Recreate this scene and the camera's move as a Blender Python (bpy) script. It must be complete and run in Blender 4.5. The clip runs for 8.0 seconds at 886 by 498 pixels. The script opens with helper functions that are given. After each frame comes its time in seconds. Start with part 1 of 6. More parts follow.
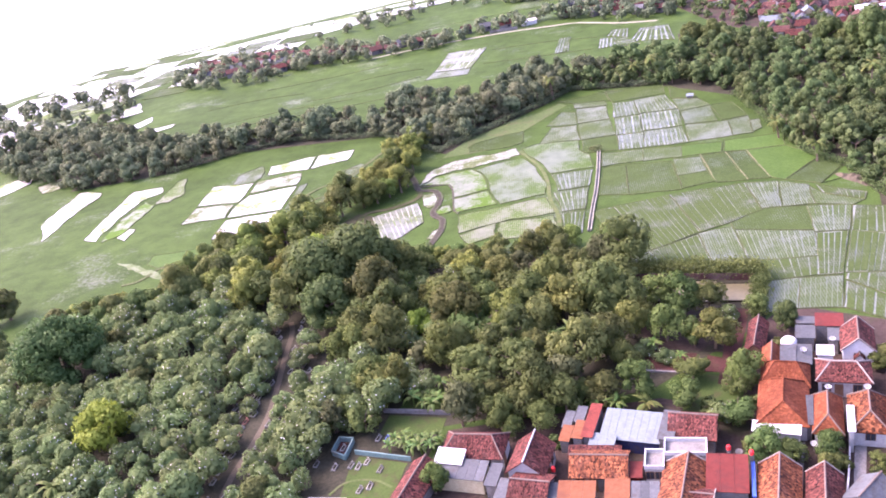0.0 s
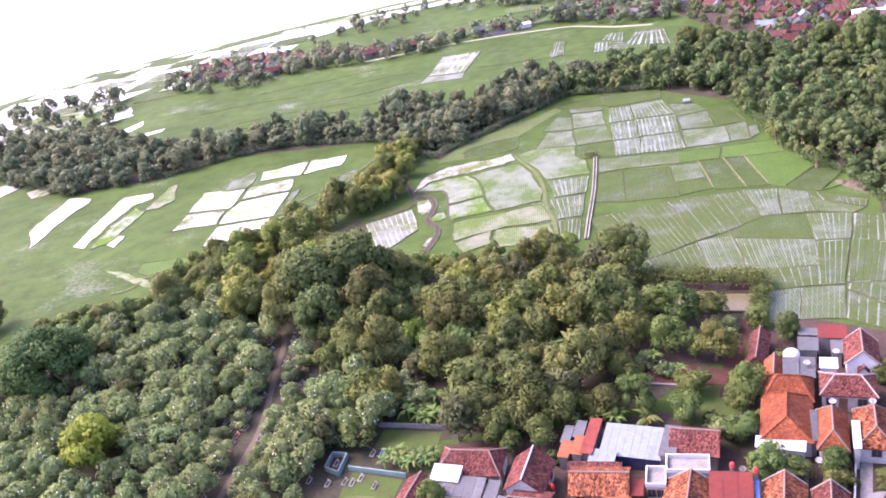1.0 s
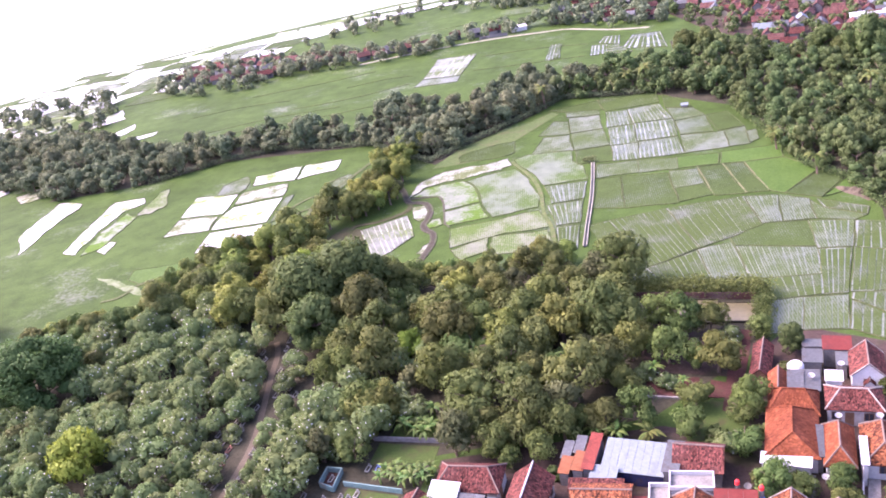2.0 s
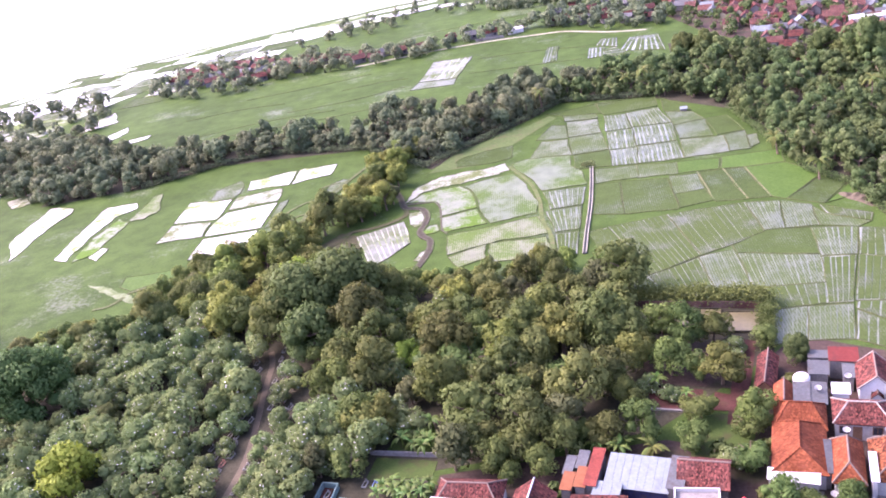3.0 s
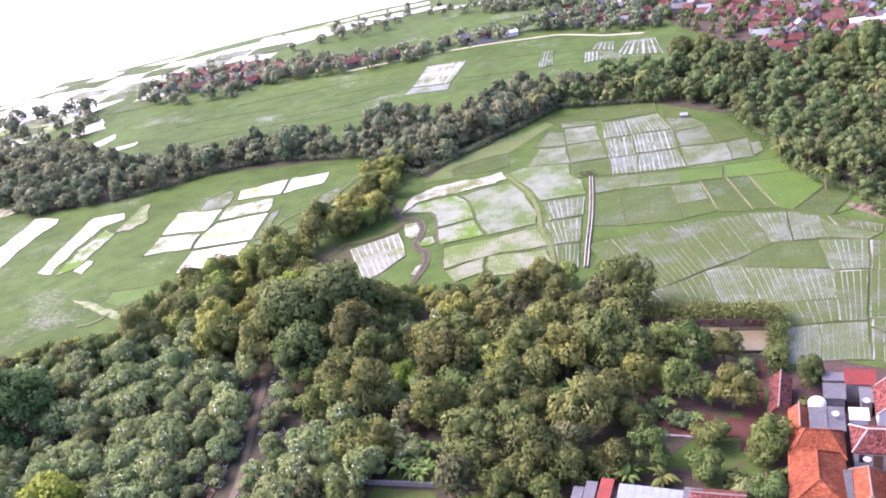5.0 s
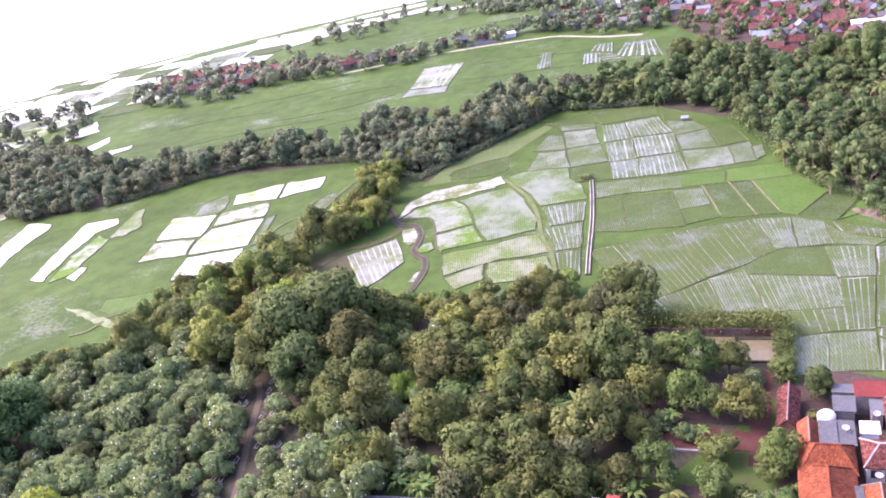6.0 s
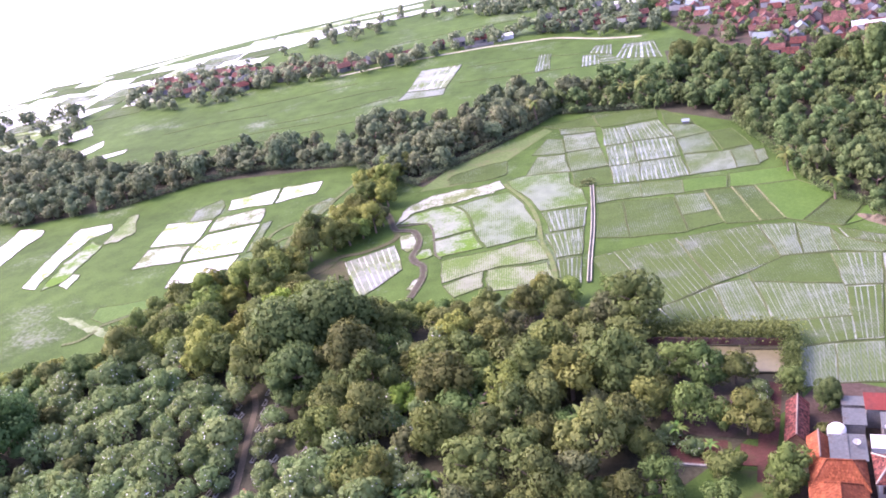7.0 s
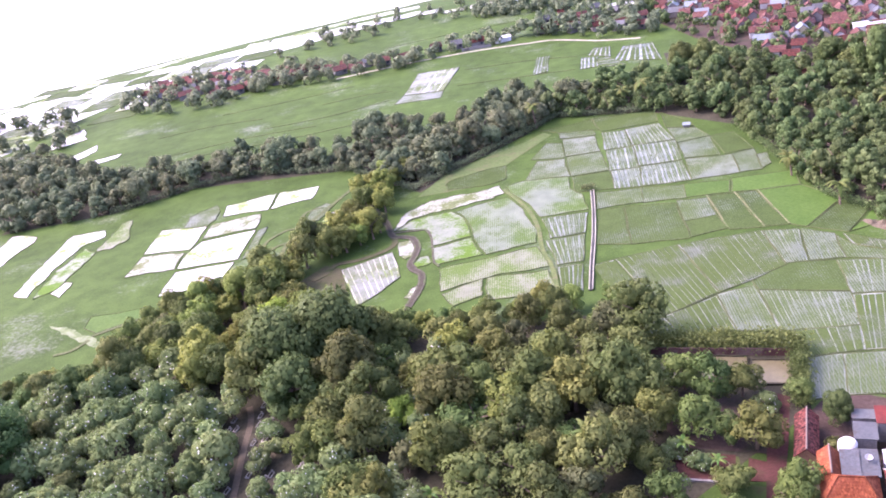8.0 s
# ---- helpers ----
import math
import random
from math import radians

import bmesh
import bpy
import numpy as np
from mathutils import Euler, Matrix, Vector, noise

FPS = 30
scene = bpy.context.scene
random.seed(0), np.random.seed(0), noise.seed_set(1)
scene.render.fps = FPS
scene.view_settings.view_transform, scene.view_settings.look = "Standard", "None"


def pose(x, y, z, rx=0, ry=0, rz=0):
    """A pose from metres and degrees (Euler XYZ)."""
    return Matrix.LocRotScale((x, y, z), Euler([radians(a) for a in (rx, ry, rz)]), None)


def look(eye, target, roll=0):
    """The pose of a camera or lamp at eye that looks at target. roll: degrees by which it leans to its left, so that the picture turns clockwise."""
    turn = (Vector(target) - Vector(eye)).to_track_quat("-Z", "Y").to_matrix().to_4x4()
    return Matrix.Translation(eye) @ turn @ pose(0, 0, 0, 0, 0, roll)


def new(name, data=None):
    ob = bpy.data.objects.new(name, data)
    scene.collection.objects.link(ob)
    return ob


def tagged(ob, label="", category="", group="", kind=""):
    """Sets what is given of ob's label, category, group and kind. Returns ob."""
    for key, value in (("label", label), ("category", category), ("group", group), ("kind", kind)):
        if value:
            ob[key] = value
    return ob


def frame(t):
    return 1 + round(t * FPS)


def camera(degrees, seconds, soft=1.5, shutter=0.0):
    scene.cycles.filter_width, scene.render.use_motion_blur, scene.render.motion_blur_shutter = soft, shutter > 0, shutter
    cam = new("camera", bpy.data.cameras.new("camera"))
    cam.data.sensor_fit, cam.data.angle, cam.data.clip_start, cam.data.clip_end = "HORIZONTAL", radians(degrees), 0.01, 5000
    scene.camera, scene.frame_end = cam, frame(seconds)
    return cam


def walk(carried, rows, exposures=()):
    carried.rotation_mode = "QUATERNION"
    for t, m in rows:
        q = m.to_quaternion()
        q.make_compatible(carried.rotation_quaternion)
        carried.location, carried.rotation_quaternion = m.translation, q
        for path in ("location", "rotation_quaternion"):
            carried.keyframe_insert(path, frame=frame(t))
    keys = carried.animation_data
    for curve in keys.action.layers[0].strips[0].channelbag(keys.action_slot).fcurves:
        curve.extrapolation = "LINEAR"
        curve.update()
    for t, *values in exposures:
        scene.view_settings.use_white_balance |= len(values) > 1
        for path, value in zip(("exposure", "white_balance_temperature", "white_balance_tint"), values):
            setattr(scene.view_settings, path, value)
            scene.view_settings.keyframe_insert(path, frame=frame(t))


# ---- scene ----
cam = camera(54.0, 8.0, soft=1.8)
PATH = [
    (0, (3.084, -0.299, 76.583), (-0.395, 17.409, 67.962), -12.04),
    (0.5, (2.746, 1.180, 76.564), (-0.649, 18.908, 67.948), -11.93),
    (1, (2.406, 2.655, 76.557), (-0.912, 20.400, 67.945), -11.84),
    (1.5, (2.064, 4.129, 76.562), (-1.183, 21.886, 67.949), -11.76),
    (3, (1.035, 8.548, 76.616), (-2.036, 26.332, 67.992), -11.63),
    (3.5, (0.693, 10.025, 76.640), (-2.328, 27.815, 68.010), -11.61),
    (4, (0.353, 11.506, 76.664), (-2.622, 29.300, 68.027), -11.60),
    (4.5, (0.015, 12.992, 76.686), (-2.917, 30.789, 68.041), -11.61),
    (6, (-0.977, 17.493, 76.712), (-3.792, 35.298, 68.048), -11.66),
    (6.5, (-1.299, 19.011, 76.701), (-4.076, 36.821, 68.033), -11.70),
    (7, (-1.616, 20.540, 76.677), (-4.355, 38.355, 68.006), -11.73),
    (7.5, (-1.926, 22.082, 76.637), (-4.626, 39.903, 67.966), -11.77),
    (8, (-2.229, 23.637, 76.578), (-4.889, 41.466, 67.910), -11.81),
]
walk(cam, [(t, look(eye, target, roll)) for t, eye, target, roll in PATH], [(0, 2.61, 6000, 50), (8, 2.61, 5850, 49)])

# ---- daylight ----
SUN_AZ, SUN_EL = -74.0, 46.0          # degrees: left of straight ahead, above the horizon
SUN_WAY = Vector((math.sin(radians(SUN_AZ)) * math.cos(radians(SUN_EL)), math.cos(radians(SUN_AZ)) * math.cos(radians(SUN_EL)), math.sin(radians(SUN_EL))))
world = bpy.data.worlds.new("hazy_sky")
scene.world = world
world.use_nodes = True
sky = world.node_tree.nodes.new("ShaderNodeTexSky")
sky.sky_type, sky.sun_disc = "NISHITA", False
sky.sun_elevation, sky.sun_rotation = radians(SUN_EL), radians(SUN_AZ % 360)
sky.air_density, sky.dust_density, sky.ozone_density = 1.0, 5.0, 1.0
world.node_tree.links.new(sky.outputs[0], world.node_tree.nodes["Background"].inputs[0])
world.node_tree.nodes["Background"].inputs[1].default_value = 0.15
sun_data = bpy.data.lights.new("sun", "SUN")
sun_data.energy, sun_data.angle, sun_data.color = 0.7, radians(14.0), (1.0, 0.93, 0.84)
sun = new("sun", sun_data)
sun.matrix_world = look(SUN_WAY * 900, (0, 150, 0))


# ---- materials ----
def nodes_of(name):
    m = bpy.data.materials.new(name)
    m.use_nodes = True
    return m, m.node_tree.nodes, m.node_tree.links


def noise_node(nt, ln, scale, detail=4.0, coord="Object", rough=0.6):
    tc = nt.new("ShaderNodeTexCoord")
    n = nt.new("ShaderNodeTexNoise")
    n.inputs["Scale"].default_value, n.inputs["Detail"].default_value, n.inputs["Roughness"].default_value = scale, detail, rough
    ln.new(tc.outputs[coord], n.inputs["Vector"])
    return n


def placed_noise(nt, ln, scale, detail=4.0, rough=0.6):
    """Noise that runs on from one thing to the next."""
    geo = nt.new("ShaderNodeNewGeometry")
    n = nt.new("ShaderNodeTexNoise")
    n.inputs["Scale"].default_value, n.inputs["Detail"].default_value, n.inputs["Roughness"].default_value = scale, detail, rough
    ln.new(geo.outputs["Position"], n.inputs["Vector"])
    return n


def ramp_node(nt, ln, source, stops):
    r = nt.new("ShaderNodeValToRGB")
    e = r.color_ramp.elements
    while len(e) < len(stops):
        e.new(0.5)
    for k, (at, col) in enumerate(stops):
        e[k].position, e[k].color = at, (*col, 1)
    ln.new(source, r.inputs[0])
    return r


def blend(nt, ln, a, b, factor, mode="MIX"):
    m = nt.new("ShaderNodeMix")
    m.data_type, m.blend_type = "RGBA", mode
    for sock, v in ((m.inputs[6], a), (m.inputs[7], b), (m.inputs[0], factor)):
        if hasattr(v, "is_output"):
            ln.new(v, sock)
        else:
            sock.default_value = v if not isinstance(v, tuple) else (*v, 1)
    return m.outputs[2]


def surface(name, dark, light, big, fine, rough=0.8, bump=0.3, bump_scale=None, metal=0.0, spec=0.15, per_object=0.0, stain=None, stain_scale=0.2, stain_amount=0.5):
    """Two scales of mottling, bump, a random shift per object and stains."""
    m, nt, ln = nodes_of(name)
    p = nt["Principled BSDF"]
    a, b = noise_node(nt, ln, big), noise_node(nt, ln, fine, 6.0)
    add = nt.new("ShaderNodeMath")
    add.operation = "MULTIPLY_ADD"
    ln.new(b.outputs[0], add.inputs[0])
    add.inputs[1].default_value = 0.6
    half = nt.new("ShaderNodeMath")
    half.operation = "MULTIPLY"
    ln.new(a.outputs[0], half.inputs[0])
    half.inputs[1].default_value = 0.4
    ln.new(half.outputs[0], add.inputs[2])
    out = ramp_node(nt, ln, add.outputs[0], [(0.36, dark), (0.64, light)]).outputs[0]
    if stain:
        s = noise_node(nt, ln, stain_scale, 5.0, "Object", 0.7)
        mask = ramp_node(nt, ln, s.outputs[0], [(0.5, (0, 0, 0)), (0.62, (stain_amount,) * 3)])
        out = blend(nt, ln, out, stain, mask.outputs[0])
    if per_object:
        info = nt.new("ShaderNodeObjectInfo")
        hsv = nt.new("ShaderNodeHueSaturation")
        rng_map = nt.new("ShaderNodeMapRange")
        rng_map.inputs[3].default_value, rng_map.inputs[4].default_value = 1 - per_object, 1 + per_object
        ln.new(info.outputs["Random"], rng_map.inputs[0])
        ln.new(rng_map.outputs[0], hsv.inputs["Value"])
        ln.new(out, hsv.inputs["Color"])
        out = hsv.outputs[0]
    ln.new(out, p.inputs["Base Color"])
    p.inputs["Roughness"].default_value, p.inputs["Metallic"].default_value = rough, metal
    p.inputs["Specular IOR Level"].default_value = spec
    if bump:
        bp = nt.new("ShaderNodeBump")
        bp.inputs["Strength"].default_value, bp.inputs["Distance"].default_value = bump, 0.1
        src = noise_node(nt, ln, bump_scale or fine * 2, 5.0)
        ln.new(src.outputs[0], bp.inputs["Height"])
        ln.new(bp.outputs[0], p.inputs["Normal"])
    return m


def leafy(name, dark, mid, light, rough=0.65, passing=0.4, spec=0.12, hue=0.03, value=0.28):
    """Leaves: colour by clump, by tree and by place in the crown; some light passes through."""
    m, nt, ln = nodes_of(name)
    p = nt["Principled BSDF"]
    geo = nt.new("ShaderNodeNewGeometry")
    n = noise_node(nt, ln, 0.7, 3.0)
    mix = nt.new("ShaderNodeMath")
    mix.operation = "MULTIPLY_ADD"
    ln.new(geo.outputs["Random Per Island"], mix.inputs[0])
    mix.inputs[1].default_value = 0.17
    part = nt.new("ShaderNodeMath")
    part.operation = "MULTIPLY"
    ln.new(n.outputs[0], part.inputs[0])
    part.inputs[1].default_value = 0.82
    ln.new(part.outputs[0], mix.inputs[2])
    col = ramp_node(nt, ln, mix.outputs[0], [(0.15, dark), (0.5, mid), (0.85, light)])
    info = nt.new("ShaderNodeObjectInfo")
    hsv = nt.new("ShaderNodeHueSaturation")
    for k, (lo, hi) in (("Hue", (0.5 - hue, 0.5 + hue)), ("Value", (1 - value, 1 + value))):
        mr = nt.new("ShaderNodeMapRange")
        mr.inputs[3].default_value, mr.inputs[4].default_value = lo, hi
        if k == "Hue":
            sn = nt.new("ShaderNodeMath")
            sn.operation = "MULTIPLY"
            sn.inputs[1].default_value = 7.31
            fr = nt.new("ShaderNodeMath")
            fr.operation = "FRACT"
            ln.new(info.outputs["Random"], sn.inputs[0])
            ln.new(sn.outputs[0], fr.inputs[0])
            ln.new(fr.outputs[0], mr.inputs[0])
        else:
            ln.new(info.outputs["Random"], mr.inputs[0])
        ln.new(mr.outputs[0], hsv.inputs[k])
    ln.new(col.outputs[0], hsv.inputs["Color"])
    ln.new(hsv.outputs[0], p.inputs["Base Color"])
    p.inputs["Roughness"].default_value, p.inputs["Specular IOR Level"].default_value = rough, spec
    tr = nt.new("ShaderNodeBsdfTranslucent")
    ln.new(hsv.outputs[0], tr.inputs["Color"])
    sh = nt.new("ShaderNodeMixShader")
    sh.inputs[0].default_value = passing
    ln.new(p.outputs[0], sh.inputs[1])
    ln.new(tr.outputs[0], sh.inputs[2])
    ln.new(sh.outputs[0], nt["Material Output"].inputs[0])
    return m


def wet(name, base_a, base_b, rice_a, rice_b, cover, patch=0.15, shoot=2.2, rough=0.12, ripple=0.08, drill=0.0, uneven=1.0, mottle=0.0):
    """A flooded field: muddy water that mirrors the sky, with rice shoots standing in part of it, in drills where drill
    is set. The palest bases have sky reflection painted in.
    """
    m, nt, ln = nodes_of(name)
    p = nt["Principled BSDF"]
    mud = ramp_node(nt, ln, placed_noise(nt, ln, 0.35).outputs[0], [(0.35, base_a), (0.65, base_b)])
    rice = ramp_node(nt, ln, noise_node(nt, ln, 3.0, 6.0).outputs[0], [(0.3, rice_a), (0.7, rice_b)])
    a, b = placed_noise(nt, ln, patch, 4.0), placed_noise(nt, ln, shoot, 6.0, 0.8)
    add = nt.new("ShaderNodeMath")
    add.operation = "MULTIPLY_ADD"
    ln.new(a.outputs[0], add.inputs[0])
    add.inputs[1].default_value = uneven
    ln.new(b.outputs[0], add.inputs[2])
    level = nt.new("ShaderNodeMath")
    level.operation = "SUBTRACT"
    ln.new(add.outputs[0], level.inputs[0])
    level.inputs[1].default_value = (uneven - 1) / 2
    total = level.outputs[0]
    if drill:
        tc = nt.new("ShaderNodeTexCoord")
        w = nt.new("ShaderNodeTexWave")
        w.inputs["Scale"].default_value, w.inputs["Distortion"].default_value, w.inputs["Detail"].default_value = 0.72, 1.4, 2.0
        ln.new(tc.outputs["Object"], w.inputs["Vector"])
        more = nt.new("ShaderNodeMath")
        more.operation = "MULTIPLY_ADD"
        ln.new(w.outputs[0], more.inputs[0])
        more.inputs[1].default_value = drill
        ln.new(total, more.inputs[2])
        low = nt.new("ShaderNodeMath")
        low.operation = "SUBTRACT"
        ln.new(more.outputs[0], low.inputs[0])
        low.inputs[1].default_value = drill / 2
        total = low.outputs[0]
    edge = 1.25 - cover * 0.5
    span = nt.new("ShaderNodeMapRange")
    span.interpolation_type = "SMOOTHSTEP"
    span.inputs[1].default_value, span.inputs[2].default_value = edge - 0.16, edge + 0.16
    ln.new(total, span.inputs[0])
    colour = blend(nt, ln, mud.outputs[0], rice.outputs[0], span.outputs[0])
    if mottle:
        for scale in (0.035, 0.22):
            lo, hi = 1 - mottle, 1.0
            colour = blend(nt, ln, colour, ramp_node(nt, ln, placed_noise(nt, ln, scale, 5.0).outputs[0], [(0.36, (lo, lo * 1.03, lo)), (0.64, (hi, hi, hi))]).outputs[0], 1.0, "MULTIPLY")
    ln.new(colour, p.inputs["Base Color"])
    mr = nt.new("ShaderNodeMapRange")
    mr.inputs[3].default_value, mr.inputs[4].default_value = rough, 0.75
    ln.new(span.outputs[0], mr.inputs[0])
    ln.new(mr.outputs[0], p.inputs["Roughness"])
    p.inputs["IOR"].default_value = 1.4
    gloss = nt.new("ShaderNodeMapRange")
    gloss.inputs[3].default_value, gloss.inputs[4].default_value = 0.5, 0.07
    ln.new(span.outputs[0], gloss.inputs[0])
    ln.new(gloss.outputs[0], p.inputs["Specular IOR Level"])
    bp = nt.new("ShaderNodeBump")
    bp.inputs["Strength"].default_value, bp.inputs["Distance"].default_value = ripple, 0.05
    ln.new(b.outputs[0], bp.inputs["Height"])
    ln.new(bp.outputs[0], p.inputs["Normal"])
    return m


def tiles(name, dark, light, stain, lichen, odd=1.0):
    """Clay roof tiles: single tiles of odd colour in courses, relief, grey lichen."""
    m, nt, ln = nodes_of(name)
    p = nt["Principled BSDF"]
    tc = nt.new("ShaderNodeTexCoord")
    v = nt.new("ShaderNodeTexVoronoi")
    v.inputs["Scale"].default_value, v.inputs["Randomness"].default_value = 4.6, 1.0
    grow = nt.new("ShaderNodeVectorMath")
    grow.operation = "MULTIPLY"
    grow.inputs[1].default_value = (1.25, 0.72, 0.72)
    ln.new(tc.outputs["Object"], grow.inputs[0])
    ln.new(grow.outputs[0], v.inputs["Vector"])
    hue = nt.new("ShaderNodeSeparateColor")
    ln.new(v.outputs["Color"], hue.inputs[0])
    deep = tuple(d + (c - d) * odd for c, d in zip(stain, dark))
    col = ramp_node(nt, ln, hue.outputs[0], [(0.0, deep), (0.3, dark), (0.62, light), (0.97, tuple(min(1.0, c * (1 + 0.75 * odd)) for c in light))])
    big = ramp_node(nt, ln, noise_node(nt, ln, 0.8, 6.0, "Object", 0.75).outputs[0], [(0.45, (0, 0, 0)), (0.68, (0.7, 0.7, 0.7))])
    out = blend(nt, ln, col.outputs[0], lichen, big.outputs[0])
    soot = ramp_node(nt, ln, noise_node(nt, ln, 0.35, 4.0, "Object", 0.6).outputs[0], [(0.4, (0.72, 0.68, 0.66)), (0.62, (1, 1, 1))])
    out = blend(nt, ln, out, soot.outputs[0], 1.0, "MULTIPLY")
    info = nt.new("ShaderNodeObjectInfo")
    hsv = nt.new("ShaderNodeHueSaturation")
    mr = nt.new("ShaderNodeMapRange")
    mr.inputs[3].default_value, mr.inputs[4].default_value = 0.82, 1.18
    ln.new(info.outputs["Random"], mr.inputs[0])
    ln.new(mr.outputs[0], hsv.inputs["Value"])
    ln.new(out, hsv.inputs["Color"])
    ln.new(hsv.outputs[0], p.inputs["Base Color"])
    p.inputs["Roughness"].default_value, p.inputs["Specular IOR Level"].default_value = 0.85, 0.12
    course = nt.new("ShaderNodeTexWave")
    course.bands_direction, course.inputs["Scale"].default_value, course.inputs["Distortion"].default_value = "Y", 1.1, 2.5
    ln.new(tc.outputs["Object"], course.inputs["Vector"])
    height = nt.new("ShaderNodeMath")
    height.operation = "ADD"
    ln.new(v.outputs["Distance"], height.inputs[0])
    ln.new(course.outputs["Fac"], height.inputs[1])
    bp = nt.new("ShaderNodeBump")
    bp.inputs["Strength"].default_value, bp.inputs["Distance"].default_value = 0.35, 0.05
    ln.new(height.outputs[0], bp.inputs["Height"])
    ln.new(bp.outputs[0], p.inputs["Normal"])
    return m


